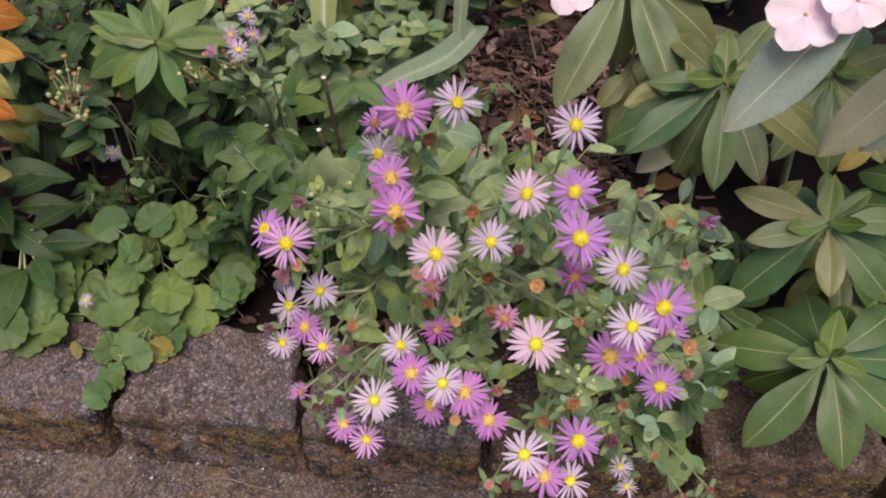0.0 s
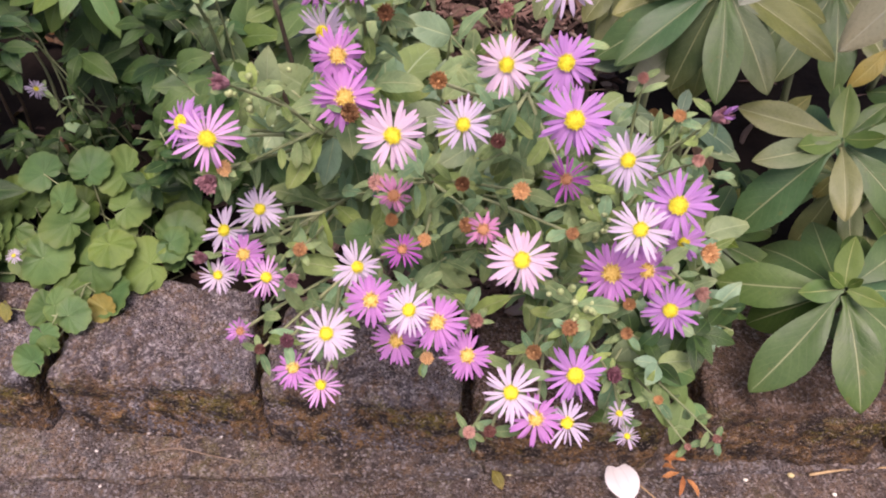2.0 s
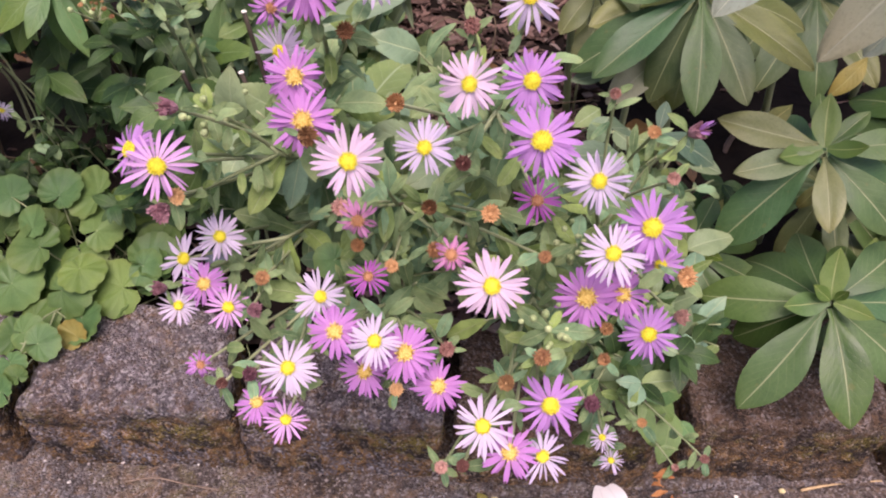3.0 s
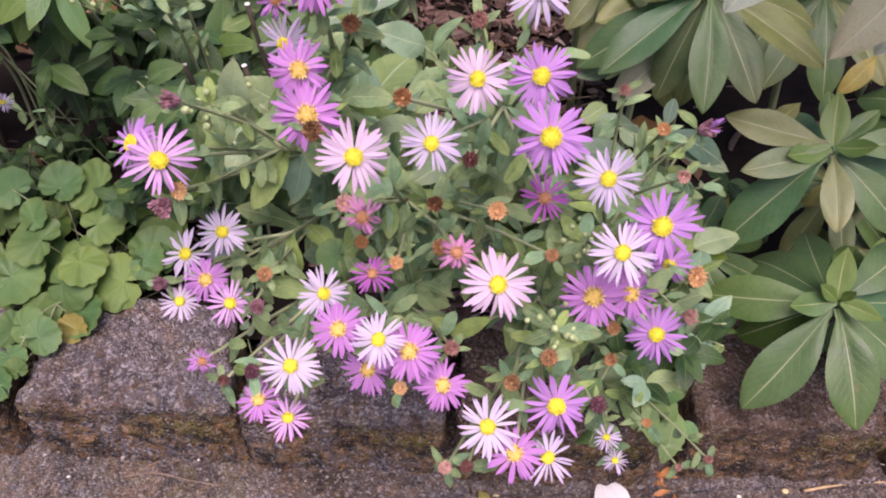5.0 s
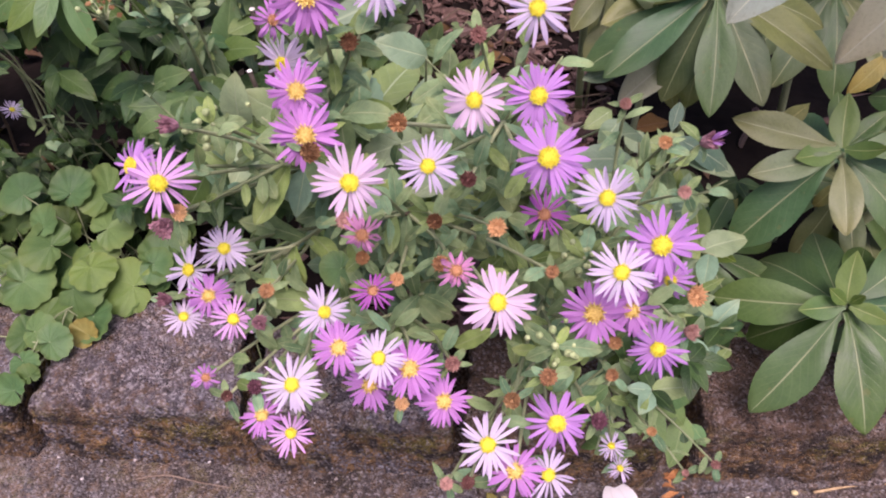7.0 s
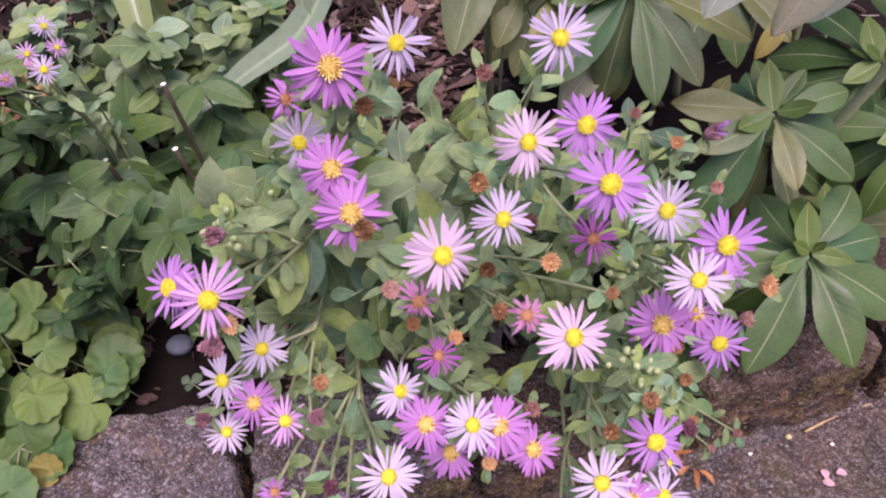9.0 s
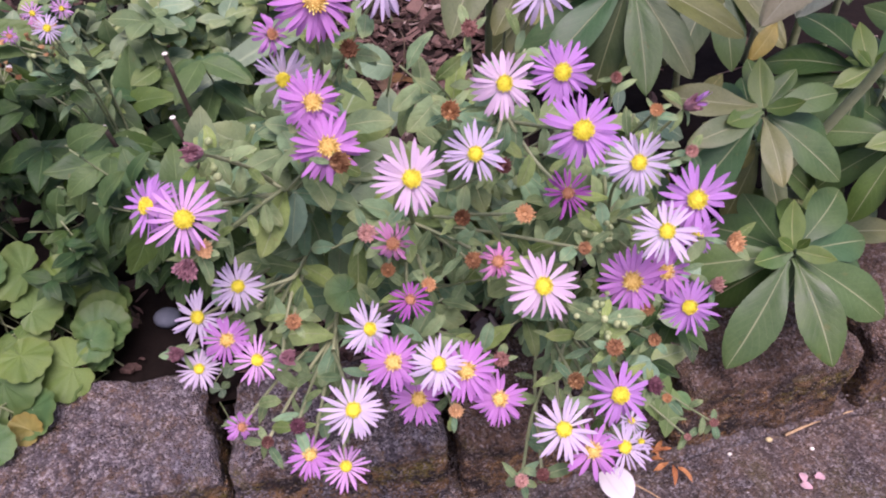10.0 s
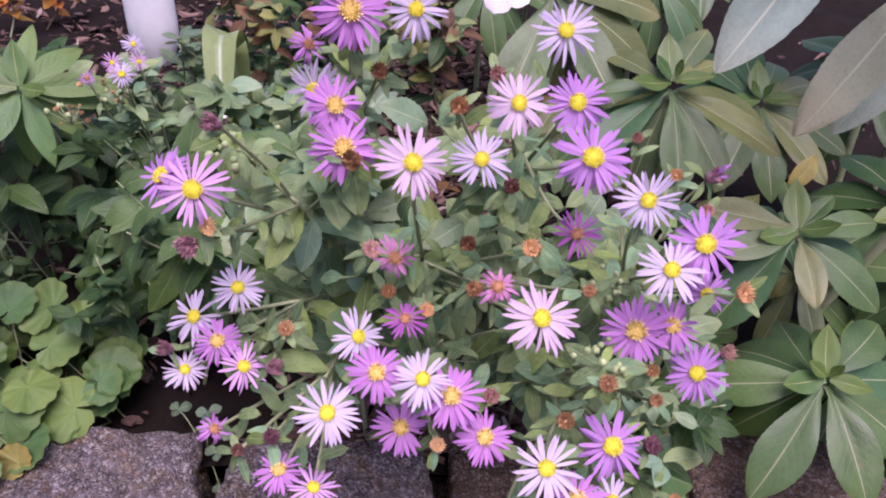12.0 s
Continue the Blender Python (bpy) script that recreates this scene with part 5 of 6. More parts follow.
def loose_leaves():
    """Glaucous leaves under the asters and a few yellow ones low in the shrub."""
    chance = random.Random(71)
    plant = thing("glaucous_plant", (0.18, 0.66, 0.1), "low plant with blue-green rounded leaves", "plant")
    for at, tip, size in (((0.16, 0.53, 0.46), (0.215, 0.52, 0.44), 0.055), ((0.13, 0.52, 0.47), (0.11, 0.48, 0.5), 0.05), ((0.11, 0.5, 0.44), (0.15, 0.47, 0.43), 0.06), ((0.196, 0.6, 0.388), (0.233, 0.58, 0.39), 0.046), ((0.177, 0.6, 0.413), (0.183, 0.62, 0.431), 0.03),
                          ((0.14, 0.55, 0.42), (0.09, 0.53, 0.44), 0.06), ((0.15, 0.52, 0.38), (0.17, 0.46, 0.35), 0.06), ((0.12, 0.54, 0.4), (0.06, 0.5, 0.38), 0.06)):
        place("leaf", chance.choice(GLAUCOUS_LEAF), plant, aim(at, Vector(tip) - Vector(at), (0, -0.6, 1), size, 0.85))
        rod("stem", ((0.18, 0.66, 0.1), (0.17, 0.6, 0.28), at), 0.0018, 0.0012, M_STEM, plant, steps=4)
    for at, tip, size in (((0.222, 0.75, 0.405), (0.21, 0.73, 0.38), 0.05), ((0.425, 0.765, 0.4), (0.39, 0.73, 0.37), 0.055), ((0.335, 0.7, 0.38), (0.31, 0.68, 0.37), 0.045), ((0.4, 0.7, 0.28), (0.37, 0.67, 0.25), 0.04), ((0.3, 0.7, 0.25), (0.28, 0.68, 0.22), 0.04)):
        ob = place("yellow_leaf", chance.choice(YELLOW_LEAF), None, aim(at, Vector(tip) - Vector(at), (0, -0.8, 1), size))
        tagged(ob, "yellowing leaf caught among green leaves", "leaf", "yellow leaves")
    shoot = thing("autumn_shrub", (-0.74, 0.66, 0.11), "shrub with bent shoots of orange-red and yellowing autumn leaves, and unseen shoots added for shade", "shrub")
    # Only the first shoot shows; the rest are unseen, added to shade the left.
    for tip in ((-0.61, 0.66, 0.54), (-0.72, 0.58, 0.74), (-0.78, 0.7, 0.8), (-0.86, 0.6, 0.7), (-0.74, 0.5, 0.6), (-0.66, 0.46, 0.64), (-0.68, 0.4, 0.58), (-0.78, 0.42, 0.66)):
        line = bow(((-0.74, 0.66, 0.11), (-0.76, 0.64, 0.4), tip), 8)
        part("shoot", tube(bmesh.new(), line, 0.004, 0.0015), M_STEM_BROWN, shoot)
        if tip != (-0.61, 0.66, 0.54):
            leafy(shoot, line, chance, OLIVE_LEAF + ORANGE_LEAF[:1], 18, 0.1, 0.3, 1.0)
    for at, tip, size, kind in (((-0.6, 0.665, 0.555), (-0.54, 0.65, 0.545), 0.066, ORANGE_LEAF), ((-0.595, 0.65, 0.52), (-0.54, 0.637, 0.517), 0.056, ORANGE_LEAF), ((-0.62, 0.64, 0.51), (-0.55, 0.617, 0.475), 0.08, OLIVE_LEAF),
                                ((-0.585, 0.6, 0.485), (-0.54, 0.6, 0.46), 0.05, ORANGE_LEAF), ((-0.59, 0.62, 0.46), (-0.535, 0.6, 0.44), 0.06, OLIVE_LEAF), ((-0.575, 0.61, 0.455), (-0.545, 0.585, 0.41), 0.055, OLIVE_LEAF),
                                ((-0.57, 0.62, 0.46), (-0.51, 0.615, 0.43), 0.05, OLIVE_LEAF)):
        place("leaf", chance.choice(kind), shoot, aim(at, Vector(tip) - Vector(at), (0.2, -1, 0.5), size))
    for k, (x, y, z) in enumerate(((-0.5, 0.646, 0.477), (-0.496, 0.634, 0.455), (-0.515, 0.65, 0.46), (-0.34, 0.74, 0.47), (-0.4, 0.75, 0.44))):
        spent = thing("seed_head_shoot", (x - 0.1 + 0.05 * k, y + 0.2, 0.11), "thin shoot with small brownish spent flower clusters", "plant", "spent shoots")
        rod("stem", ((x - 0.1 + 0.05 * k, y + 0.2, 0.11), (x - 0.03, y + 0.11, 0.37), (x, y, z - 0.015)), 0.0012, 0.0008, M_STEM, spent)
        for i in range(14):
            q = Vector((x + chance.gauss(0, 0.012), y + chance.gauss(0, 0.012), z + chance.gauss(0, 0.009)))
            rod("flower_stalk", ((x, y, z - 0.015), q.lerp(Vector((x, y, z - 0.015)), 0.4), q), 0.0007, 0.0005, M_STEM, spent, steps=2, sides=4)
            place("spent_flower", DEAD["brown"][i % 3] if i % 3 else BUD, spent, aim(q, (chance.gauss(0, 1), chance.gauss(0, 1), 0), (0, -0.5, 1), chance.uniform(0.002, 0.0035)))
        for i in range(6):
            a = i * 1.05
            place("leaf", chance.choice(SMOOTH_LEAF), spent, aim((x - 0.004, y + 0.02, z - 0.035 - 0.006 * i), (math.cos(a), math.sin(a), 0.2), (0, -0.5, 1), chance.uniform(0.03, 0.05)))


loose_leaves()


def broad_leaves():
    """The broad toothed leaves that show between the asters, each on its own stalk."""
    chance = random.Random(77)
    plant = thing("toothed_plant", (-0.08, 0.68, 0.1), "grey-green perennial with broad toothed leaves among the asters", "plant")
    for base, tip, wide in (((-0.074, 0.513, 0.465), (-0.118, 0.584, 0.495), 0.95), ((-0.076, 0.542, 0.47), (-0.044, 0.614, 0.49), 0.75), ((-0.037, 0.524, 0.475), (-0.035, 0.562, 0.495), 0.8),
                            ((-0.031, 0.53, 0.525), (-0.06, 0.51, 0.546), 1.1), ((-0.139, 0.52, 0.475), (-0.16, 0.5, 0.505), 1.2), ((-0.107, 0.44, 0.492), (-0.113, 0.42, 0.464), 0.9),
                            ((-0.17, 0.5, 0.48), (-0.166, 0.48, 0.526), 0.9), ((-0.03, 0.48, 0.49), (-0.07, 0.45, 0.5), 0.9),
                            ((-0.08, 0.48, 0.44), (-0.06, 0.42, 0.45), 1.0), ((-0.12, 0.52, 0.49), (-0.1, 0.5, 0.545), 1.0),
                            ((-0.085, 0.5, 0.47), (-0.133, 0.47, 0.485), 1.2), ((-0.099, 0.48, 0.455), (-0.142, 0.45, 0.465), 1.2), ((-0.053, 0.47, 0.48), (-0.085, 0.44, 0.475), 1.1),
                            ((-0.041, 0.46, 0.46), (-0.067, 0.43, 0.49), 0.9), ((-0.163, 0.5, 0.47), (-0.174, 0.465, 0.45), 1.0), ((-0.006, 0.46, 0.48), (-0.03, 0.43, 0.48), 0.9),
                            ((0.126, 0.58, 0.439), (0.109, 0.56, 0.425), 1.2), ((0.133, 0.58, 0.425), (0.152, 0.558, 0.425), 1.1), ((0.15, 0.57, 0.418), (0.186, 0.56, 0.433), 1.0), ((0.121, 0.6, 0.434), (0.1, 0.58, 0.432), 1.1)):
        leaf_to(plant, base, tip, chance.choice(TOOTHED_LEAF), wide, (0.0, -0.7, 0.7))
        rod("leaf_stalk", ((-0.08, 0.68, 0.1), Vector(base).lerp(Vector((-0.08, 0.68, 0.1)), 0.4) + Vector((0, 0.04, 0)), base), 0.0016, 0.001, M_STEM, plant, steps=4, sides=5)
    hanging = thing("hanging_shoot", (0.17, 0.6, 0.12), "green leafy shoot with toothed leaves hanging over the blocks", "plant")
    for base, tip in (((0.16, 0.466, 0.25), (0.206, 0.486, 0.235)), ((0.171, 0.462, 0.22), (0.234, 0.46, 0.205)), ((0.179, 0.456, 0.2), (0.194, 0.417, 0.185)), ((0.141, 0.457, 0.27), (0.177, 0.439, 0.255)),
                      ((0.223, 0.468, 0.16), (0.213, 0.419, 0.145)), ((0.192, 0.47, 0.2), (0.218, 0.437, 0.185)), ((0.154, 0.441, 0.24), (0.164, 0.407, 0.225)), ((0.233, 0.464, 0.15), (0.251, 0.448, 0.138)),
                      ((0.126, 0.419, 0.28), (0.103, 0.404, 0.265)), ((0.123, 0.393, 0.22), (0.109, 0.417, 0.205)), ((0.094, 0.398, 0.3), (0.078, 0.435, 0.285))):
        leaf_to(hanging, base, tip, chance.choice(SHADE_LEAF), chance.uniform(0.9, 1.15), (0.0, -0.5, 0.85))
        rod("leaf_stalk", ((0.17, 0.6, 0.12), (0.165, 0.52, 0.2), base), 0.0014, 0.0009, M_STEM, hanging, steps=4, sides=5)
    single = thing("ground_ivy", (-0.09, 0.6, 0.11), "single round scalloped ivy leaf between the aster stems", "plant", "ground ivy")
    ivy_leaf(single, (-0.09, 0.6, 0.11), (-0.082, 0.4, 0.436), 0.029, (0.0, -0.7, 0.8), chance, spin=200)


broad_leaves()


def strap(plant, points, width):
    """A broad strap leaf along a line."""
    line = bow(points, 8)

    def shape(u, v):
        k = min(int(v * (len(line) - 1)), len(line) - 2)
        q = line[k].lerp(line[k + 1], v * (len(line) - 1) - k)
        way = (line[k + 1] - line[k]).normalized()
        side = way.cross(Vector((0.1, -0.7, 0.9))).normalized()
        w = width * min(1.0, 0.45 + 1.2 * v) * max(1 - v ** 3, 0.0) ** 0.8 + 0.0006
        s = 2 * u - 1
        return q + side * s * w / 2 + side.cross(way) * 0.22 * w * abs(s)

    part("leaf", sheet(24, 6, shape), M_STRAP_LEAF, plant)


def build_straps():
    plant = thing("strap_leaf_plant", (-0.22, 1.2, 0.15), "plant with broad arching grey-green strap leaves", "plant")
    strap(plant, ((-0.16, 1.22, 0.16), (-0.08, 1.12, 0.33), (-0.12, 1.02, 0.33), (-0.19, 0.95, 0.325), (-0.262, 0.84, 0.335)), 0.046)
    strap(plant, ((-0.318, 1.17, 0.16), (-0.32, 1.15, 0.36), (-0.32, 1.09, 0.425), (-0.315, 1.03, 0.37), (-0.305, 0.985, 0.3)), 0.056)
    strap(plant, ((-0.18, 1.22, 0.16), (-0.12, 1.2, 0.5), (-0.1, 1.12, 0.48), (-0.105, 1.06, 0.34), (-0.09, 1.04, 0.27)), 0.028)
    chance = random.Random(76)
    for k in range(14):
        x, y = -0.42 + 0.026 * k + chance.gauss(0, 0.015), 1.03 + 0.08 * (k % 3) + chance.gauss(0, 0.02)
        z = ground_height(x, y)
        perennial((x, y, z), (x + chance.gauss(0, 0.02), y - 0.04, z + chance.uniform(0.06, 0.13)), LOW_LEAF if k % 3 else TOOTHED_LEAF, 10, 0.055, 700 + k, "low green plant with small rounded leaves on the mulch", 2, 0.2)
    for k in range(16):
        x, y = -0.5 + 0.024 * k + chance.gauss(0, 0.015), 1.2 + 0.07 * (k % 4) + chance.gauss(0, 0.02)
        z = ground_height(x, y)
        perennial((x, y, z), (x + chance.gauss(0, 0.02), y - 0.04, z + chance.uniform(0.1, 0.2)), LOW_LEAF + GLAUCOUS_LEAF[:2], 10, 0.06, 730 + k, "low green plant with small rounded leaves on the mulch", 1, 0.2)


build_straps()


def cut_stem(base, top, seed):
    plant = thing("cut_stem", base, "dark dead stem cut off with a pale end", "stem", "cut stems")
    base, top = Vector(base), Vector(top)
    rod("stem", (base, base.lerp(top, 0.5) + Vector((0.006, 0.01, 0)), top), 0.0034, 0.0028, M_STEM_CUT, plant)
    bm = bmesh.new()
    way = (top - base).normalized()
    blob(bm, top + way * 0.0005, 0.0034, 0.0034, 0.0016, way.to_track_quat("Z", "Y").to_matrix(), 5, 8)
    part("cut_end", bm, M_CUT_END, plant, "pale cut end")


cut_stem((-0.225, 0.72, 0.1), (-0.249, 0.735, 0.376), 1)
cut_stem((-0.3, 0.74, 0.1), (-0.33, 0.764, 0.356), 2)
cut_stem((-0.24, 0.78, 0.1), (-0.249, 0.783, 0.423), 3)


def small_aster(base, heads, seed, label):
    chance = random.Random(seed)
    plant = thing("small_aster", base, label, "flower", "small asters")
    base = Vector(base)
    for x, y, z, size, kind in heads:
        at = Vector((x, y, z))
        n = flower_head(plant, at, size / 1000, kind, (chance.gauss(0, 0.2), 0.25 + chance.gauss(0, 0.15)), chance)
        line = bow((base, base.lerp(at, 0.6) + Vector((0, 0.03, 0)), at - n * 0.004), 6)
        part("stem", tube(bmesh.new(), line, 0.0013, 0.0009, 5), M_STEM, plant)
        leafy(plant, line, chance, NARROW_LEAF + ASTER_LEAF, 9, 0.035)


small_aster((-0.33, 0.82, 0.12), [(-0.324, 0.716, 0.493, 28, "small"), (-0.36, 0.72, 0.487, 20, "half"), (-0.345, 0.75, 0.493, 22, "lilac"), (-0.33, 0.775, 0.505, 24, "blue"),
                                  (-0.318, 0.75, 0.495, 20, "lilac"), (-0.338, 0.735, 0.49, 18, "faded")], 81, "aster shoot with a cluster of small pale violet flowers")
small_aster((-0.55, 0.8, 0.12), [(-0.534, 0.718, 0.327, 24, "small")], 82, "thin aster shoot with one small pale flower")
small_aster((-0.56, 0.65, 0.11), [(-0.548, 0.575, 0.19, 20, "small")], 83, "thin aster shoot with one small pale flower")


def pink_flower(base, at, size, seed, axis, by=None):
    chance = random.Random(seed)
    plant = thing("pink_flower", base, "pale pink flower with broad rounded petals", "flower", "pink flowers")
    at, n = Vector(at), Vector(axis).normalized()
    rod("stem", (base, by or Vector(base).lerp(at, 0.5) + Vector((0, 0.02, 0)), at - n * 0.01), 0.002, 0.0015, M_STEM, plant)
    side = n.orthogonal().normalized()
    for i in range(5):
        out = Matrix.Rotation(radians(72 * i + 20), 3, n) @ side
        bm = blade(0.95, 0.6, 0.5, 25, 0.25, wave=0.03, rows=9, columns=8, stalk=0.1, seed=seed + i)
        data = mesh_of("petal_broad", bm, M_PETAL["bright"])
        place("petal", data, plant, aim(at, out + n * 0.12, n, size / 2, 0.95))
    bm = bmesh.new()
    blob(bm, at + n * 0.001, 0.0018, 0.0018, 0.002)
    part("flower_middle", bm, M_HUSK, plant, "pale yellow flower middle")


pink_flower((0.16, 1.02, 0.14), (0.042, 0.715, 0.588), 0.06, 91, (-0.1, -0.8, 0.6), (0.135, 0.84, 0.6))
pink_flower((0.56, 0.72, 0.12), (0.189, 0.489, 0.676), 0.054, 92, (-0.2, -0.8, 0.6), (0.43, 0.6, 0.63))
pink_flower((0.57, 0.73, 0.12), (0.216, 0.485, 0.69), 0.048, 93, (0.0, -0.8, 0.6), (0.44, 0.6, 0.64))

# ---- far side of the bed ----


def build_far_side():
    chance = random.Random(97)
    x, y = -0.61, 1.64
    z = ground_height(x, y)
    post = thing("stone_post", (x, y, z), "pale blue-grey smooth stone post standing in the bed", "post")
    bm = bmesh.new()
    rings = []
    for k in range(15):
        t = k / 14
        r = 0.052 * (1 - 0.55 * max(0.12 - t, 0) / 0.12) * (1 + 0.04 * math.sin(7 * t))
        rings.append([bm.verts.new((x + r * math.cos(a), y + 0.7 * r * math.sin(a), z - 0.01 + 0.5 * t)) for a in (2 * math.pi * i / 20 for i in range(20))])
    for a, c in zip(rings, rings[1:]):
        for i in range(20):
            bm.faces.new((a[i], a[(i + 1) % 20], c[(i + 1) % 20], c[i]))
    bm.faces.new(rings[-1])
    part("shaft", bm, M_POST, post)
    for k in range(9):
        a, c = -0.37 + 0.05 * k + chance.gauss(0, 0.02), 1.3 + 0.09 * (k % 4)
        perennial((a, c, ground_height(a, c)), (a + chance.gauss(0, 0.05), c - 0.04, 0.4 + 0.08 * chance.random()), SMOOTH_LEAF + OLIVE_LEAF[:2] + DRY_LEAF[:2], 15, 0.075, 500 + k, "thin shrub with olive leaves and some dry brown ones", 4, 0.3)
    for k in range(2):
        a, c = -0.99 + 0.06 * k, 1.76 + 0.06 * (k % 2)
        plant = perennial((a, c, ground_height(a, c)), (a + 0.02, c - 0.02, ground_height(a, c) + 0.12), ORANGE_LEAF, 9, 0.05, 520 + k, "small red-leaved bedding plant", 2, 0.3)
    for k in range(5):
        a, c = 0.1 + 0.11 * k, 1.45 + 0.12 * (k % 3)
        star_plant((a, c + 0.1, ground_height(a, c)), (a, c, 0.45 + 0.05 * (k % 3)), [(v, 0.12 + 0.02 * (v % 3), 6 + v % 26) for v in range(k * 7, 360 + k * 7, 34)], (-0.1, -0.5, 0.85), 540 + k, LABEL, ROSETTE_LEAF)
    for k in range(12):
        a, c = chance.uniform(-0.1, 0.12), chance.uniform(0.95, 1.35)
        g = ground_height(a, c)
        ob = rod("dry_stalk", ((a, c, g + 0.004), (a + chance.gauss(0, 0.05), c + chance.gauss(0, 0.05), g + chance.uniform(0.02, 0.07)), (a + chance.gauss(0, 0.1), c + chance.gauss(0, 0.09), g + chance.uniform(0.004, 0.06))), 0.0016, 0.001, M_STEM_BROWN, None, steps=4, sides=5)
        tagged(ob, "thin brown dry stalk lying on the mulch", "stalk", "dry stalks")


build_far_side()

# ---- litter on the paving ----


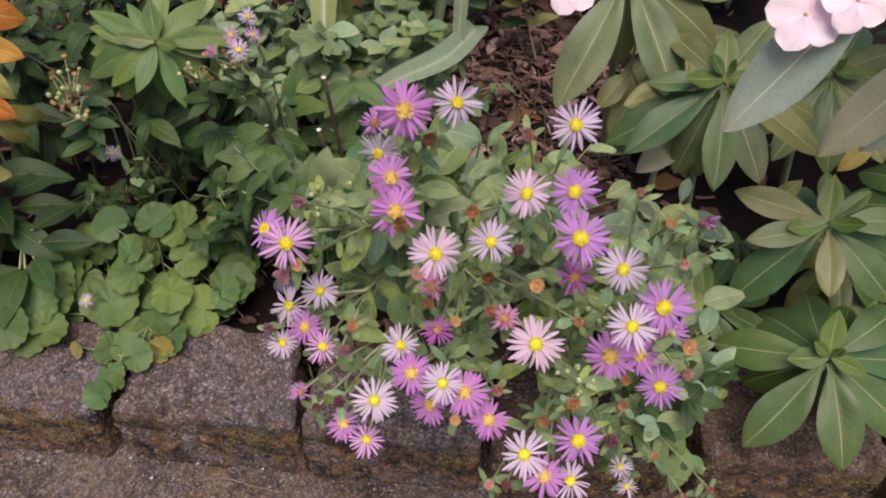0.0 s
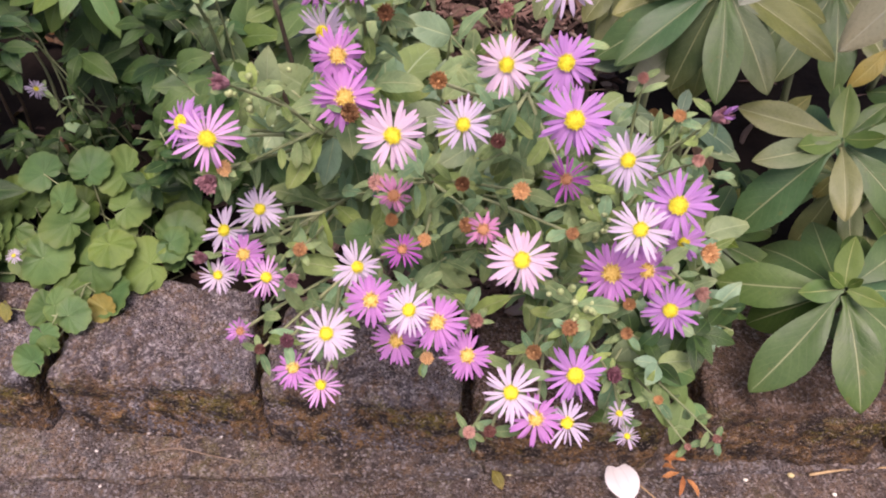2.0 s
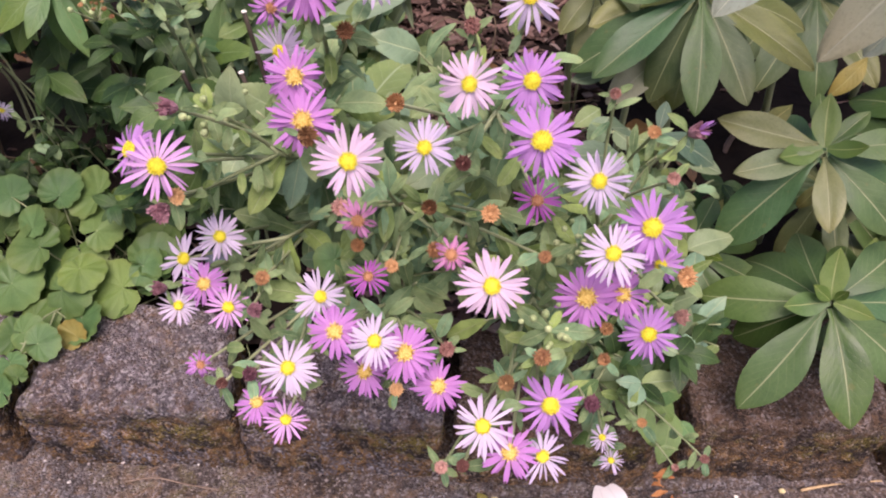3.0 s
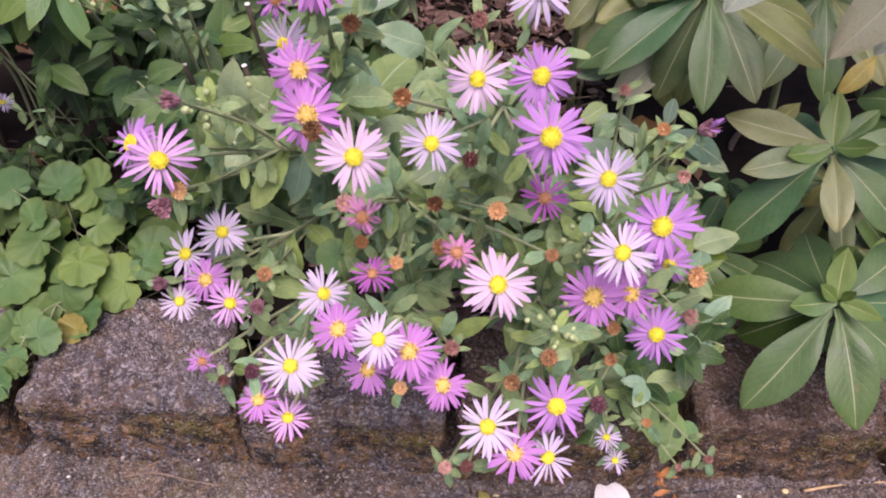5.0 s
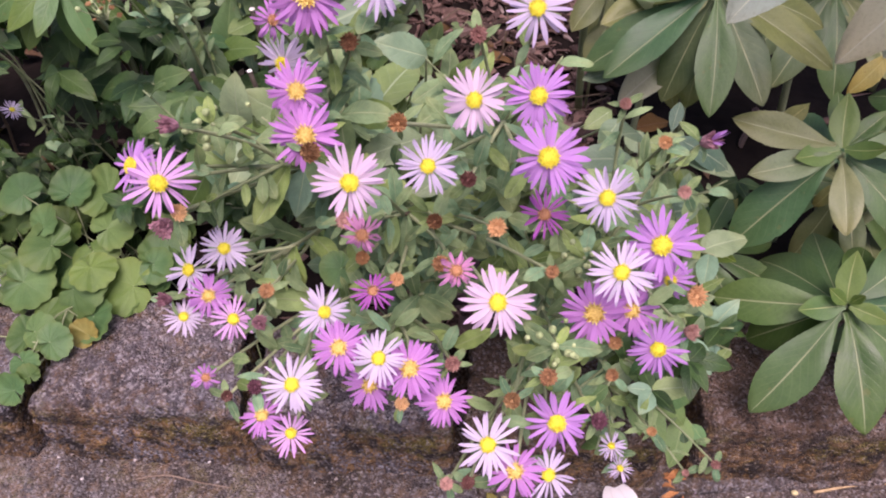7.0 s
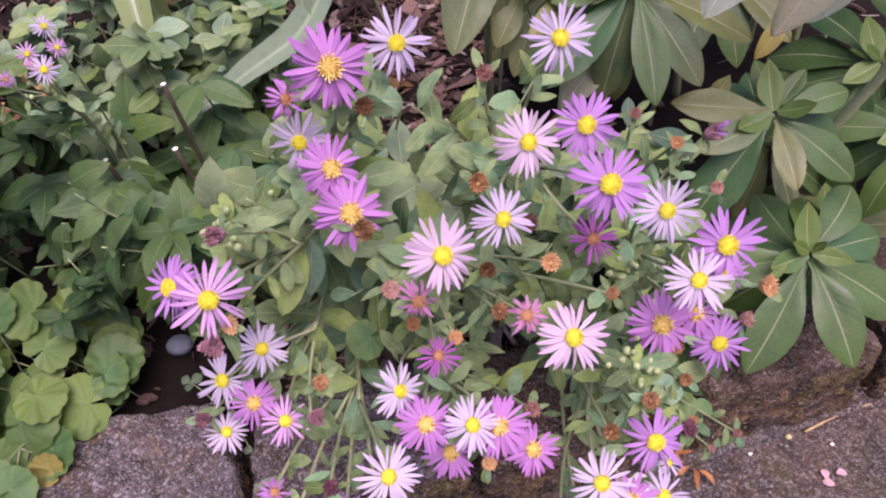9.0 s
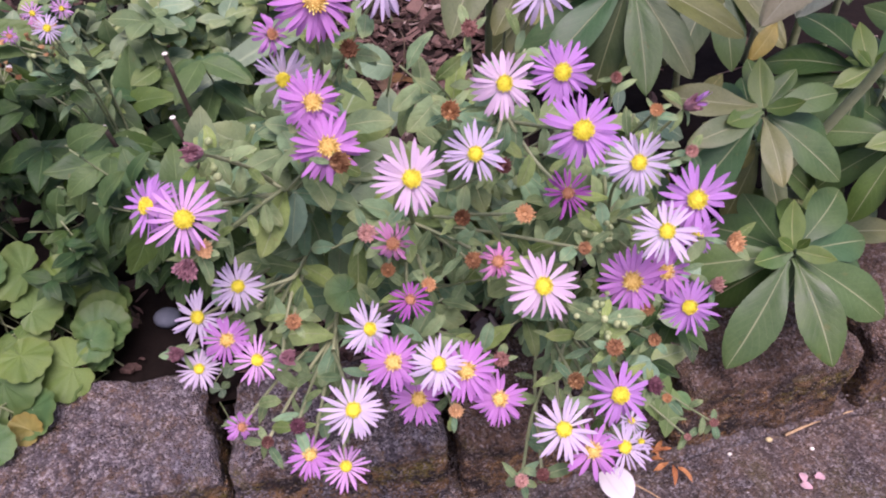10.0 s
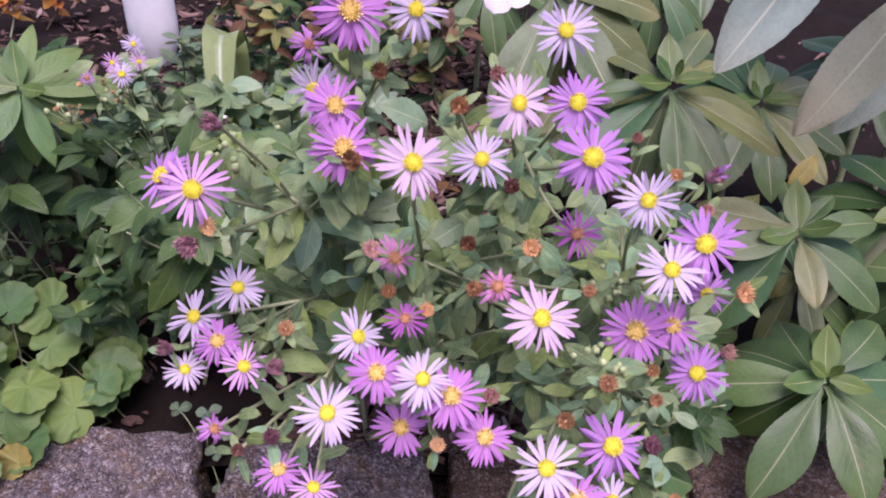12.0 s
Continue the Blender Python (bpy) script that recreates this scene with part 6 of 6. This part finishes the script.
def build_litter():
    chance = random.Random(95)
    bm = blade(0.78, 0.55, 0.6, 35, 0.6, rows=10, columns=8, stalk=0.15, seed=4)
    ob = place("white_petal", mesh_of("white_petal", bm, M_PETAL["snow"]), None, aim((0.172, 0.466, 0.012), (0.35, -1.0, 0.15), (0, -0.2, 1), 0.051))
    tagged(ob, "fallen white petal lying on the paving", "petal")
    ob = rod("dry_stalk", ((0.188, 0.452, 0.008), (0.215, 0.43, 0.007), (0.235, 0.41, 0.005)), 0.0011, 0.0009, M_STRAW, None)
    tagged(ob, "thin dry flower stalk on the paving", "stalk")
    ob = rod("twig", ((-0.375, 0.425, 0.026), (-0.34, 0.43, 0.029), (-0.3, 0.425, 0.027), (-0.265, 0.422, 0.025)), 0.0012, 0.0009, M_TWIG, None)
    tagged(ob, "thin dry twig lying on the footing", "twig")
    ob = rod("straw", ((0.405, 0.47, 0.008), (0.46, 0.482, 0.01), (0.53, 0.49, 0.009)), 0.0019, 0.0015, M_STRAW, None)
    tagged(ob, "dry straw on the paving", "straw")
    for x, y, s in ((0.385, 0.47, 0.0045), (0.05, 0.445, 0.006), (0.33, 0.46, 0.003), (0.43, 0.45, 0.003)):
        bm = bmesh.new()
        blob(bm, (x, y, 0.002 + s * 0.4), s, s * 0.8, s * 0.5)
        tagged(part("seed_husk", bm, M_CUT_END if s < 0.0031 else M_HUSK, None), "small pale seed husk on the paving", "husk", "husks")
    for k, (x, y, tone) in enumerate(((0.413, 0.414, "rosy"), (0.398, 0.411, "rosy"), (0.403, 0.402, "rosy"), (0.275, 0.47, "lilac"), (0.262, 0.472, "lilac"), (0.12, 0.455, "lilac"))):
        bm = blade(0.7, 0.55, 0.6, 60, 0.6, rows=6, columns=4, stalk=0.2, seed=k)
        a = k * 1.3
        ob = place("fallen_petal", mesh_of("fallen_petal", bm, M_PETAL[tone]), None, aim((x, y, 0.005), (math.cos(a), math.sin(a), 0.35), (0, 0, 1), 0.014))
        tagged(ob, "small fallen pink petal on the paving", "petal", "fallen petals")
    ob = place("yellow_leaf", YELLOW_LEAF[1], None, aim((0.03, 0.443, 0.012), (0.5, -0.8, 0.2), (0, -0.3, 1), 0.026, 1.3))
    tagged(ob, "small yellow-green fallen leaf on the paving", "leaf")
    fern = thing("dry_sprig", (0.235, 0.465, 0.01), "curled orange-brown dry sprig on the paving", "dry leaf")
    for k in range(7):
        a = 0.9 * k
        place("leaflet", SPRIG_LEAF[k % 4], fern, aim((0.233 + 0.004 * k, 0.472 - 0.004 * k, 0.016), (math.cos(a), math.sin(a), 0.4), (0, 0, 1), 0.026, 0.8))
    for k in range(9):
        x, y = -0.8 + 0.055 * k + chance.gauss(0, 0.02), chance.uniform(1.2, 1.5)
        bm = blade(0.7, 0.55, 0.6, 50, 0.5, rows=6, columns=4, stalk=0.2, seed=40 + k)
        ob = place("fallen_petal", mesh_of("fallen_petal", bm, M_PETAL["snow"]), None, aim((x, y, ground_height(x, y) + 0.014), (math.cos(k), math.sin(k), 0.2), (0, -0.3, 1), chance.uniform(0.02, 0.034)))
        tagged(ob, "pale fallen petal on the bark mulch", "petal", "pale petals on the mulch")
    for k in range(30):
        x, y = chance.uniform(-1.0, 0.7), chance.uniform(0.75, 1.6)
        ob = place("fallen_leaf", chance.choice(DRY_LEAF), None, aim((x, y, ground_height(x, y) + 0.014), (chance.gauss(0, 1), chance.gauss(0, 1), 0.15), (chance.gauss(0, 0.3), -0.2, 1), chance.uniform(0.03, 0.07)))
        tagged(ob, "curled brown dead leaf on the bark mulch", "dead leaf", "dead leaves")
    for k in range(34):
        x, y = chance.gauss(-0.03, 0.07), chance.uniform(0.78, 1.25)
        ob = place("fallen_leaf", chance.choice(DRY_LEAF), None, aim((x, y, ground_height(x, y) + 0.012), (chance.gauss(0, 1), chance.gauss(0, 1), 0.1), (chance.gauss(0, 0.4), -0.2, 1), chance.uniform(0.02, 0.06)))
        tagged(ob, "curled brown dead leaf on the bark mulch", "dead leaf", "dead leaves")
    verts, faces = [], []
    for k in range(420):
        x = chance.uniform(-0.75, 0.7)
        y = 0.36 + 0.09 * (x + 0.95) + chance.gauss(0.05, 0.035) if k % 3 else chance.uniform(0.2, 0.45)
        top = 0.024 if y > 0.347 + 0.092 * (x + 0.95) else 0.001
        r = chance.uniform(0.001, 0.003)
        first = len(verts)
        for j in range(6):
            d = ((1, 0, 0), (0, 1, 0), (-1, 0, 0), (0, -1, 0), (0, 0, 0.8), (0, 0, -0.8))[j]
            verts.append((x + d[0] * r * chance.uniform(0.7, 1.4), y + d[1] * r * chance.uniform(0.7, 1.3), top + r * 0.4 + d[2] * r))
        faces += [(first + a, first + (a + 1) % 4, first + 4) for a in range(4)] + [(first + (a + 1) % 4, first + a, first + 5) for a in range(4)]
    data = bpy.data.meshes.new("grit")
    data.from_pydata(verts, [], faces)
    data.materials.append(M_GRIT)
    tagged(place("grit", data, None, Matrix()), "loose pale grit and crumbs on the footing and paving", "grit", kind="stuff")
    bm = bmesh.new()
    blob(bm, (-0.322, 0.694, 0.122), 0.017, 0.014, 0.012, None, 8, 12)
    tagged(part("pebble", bm, M_PEBBLE, None), "smooth blue-grey pebble on the dark soil", "pebble")


build_litter()
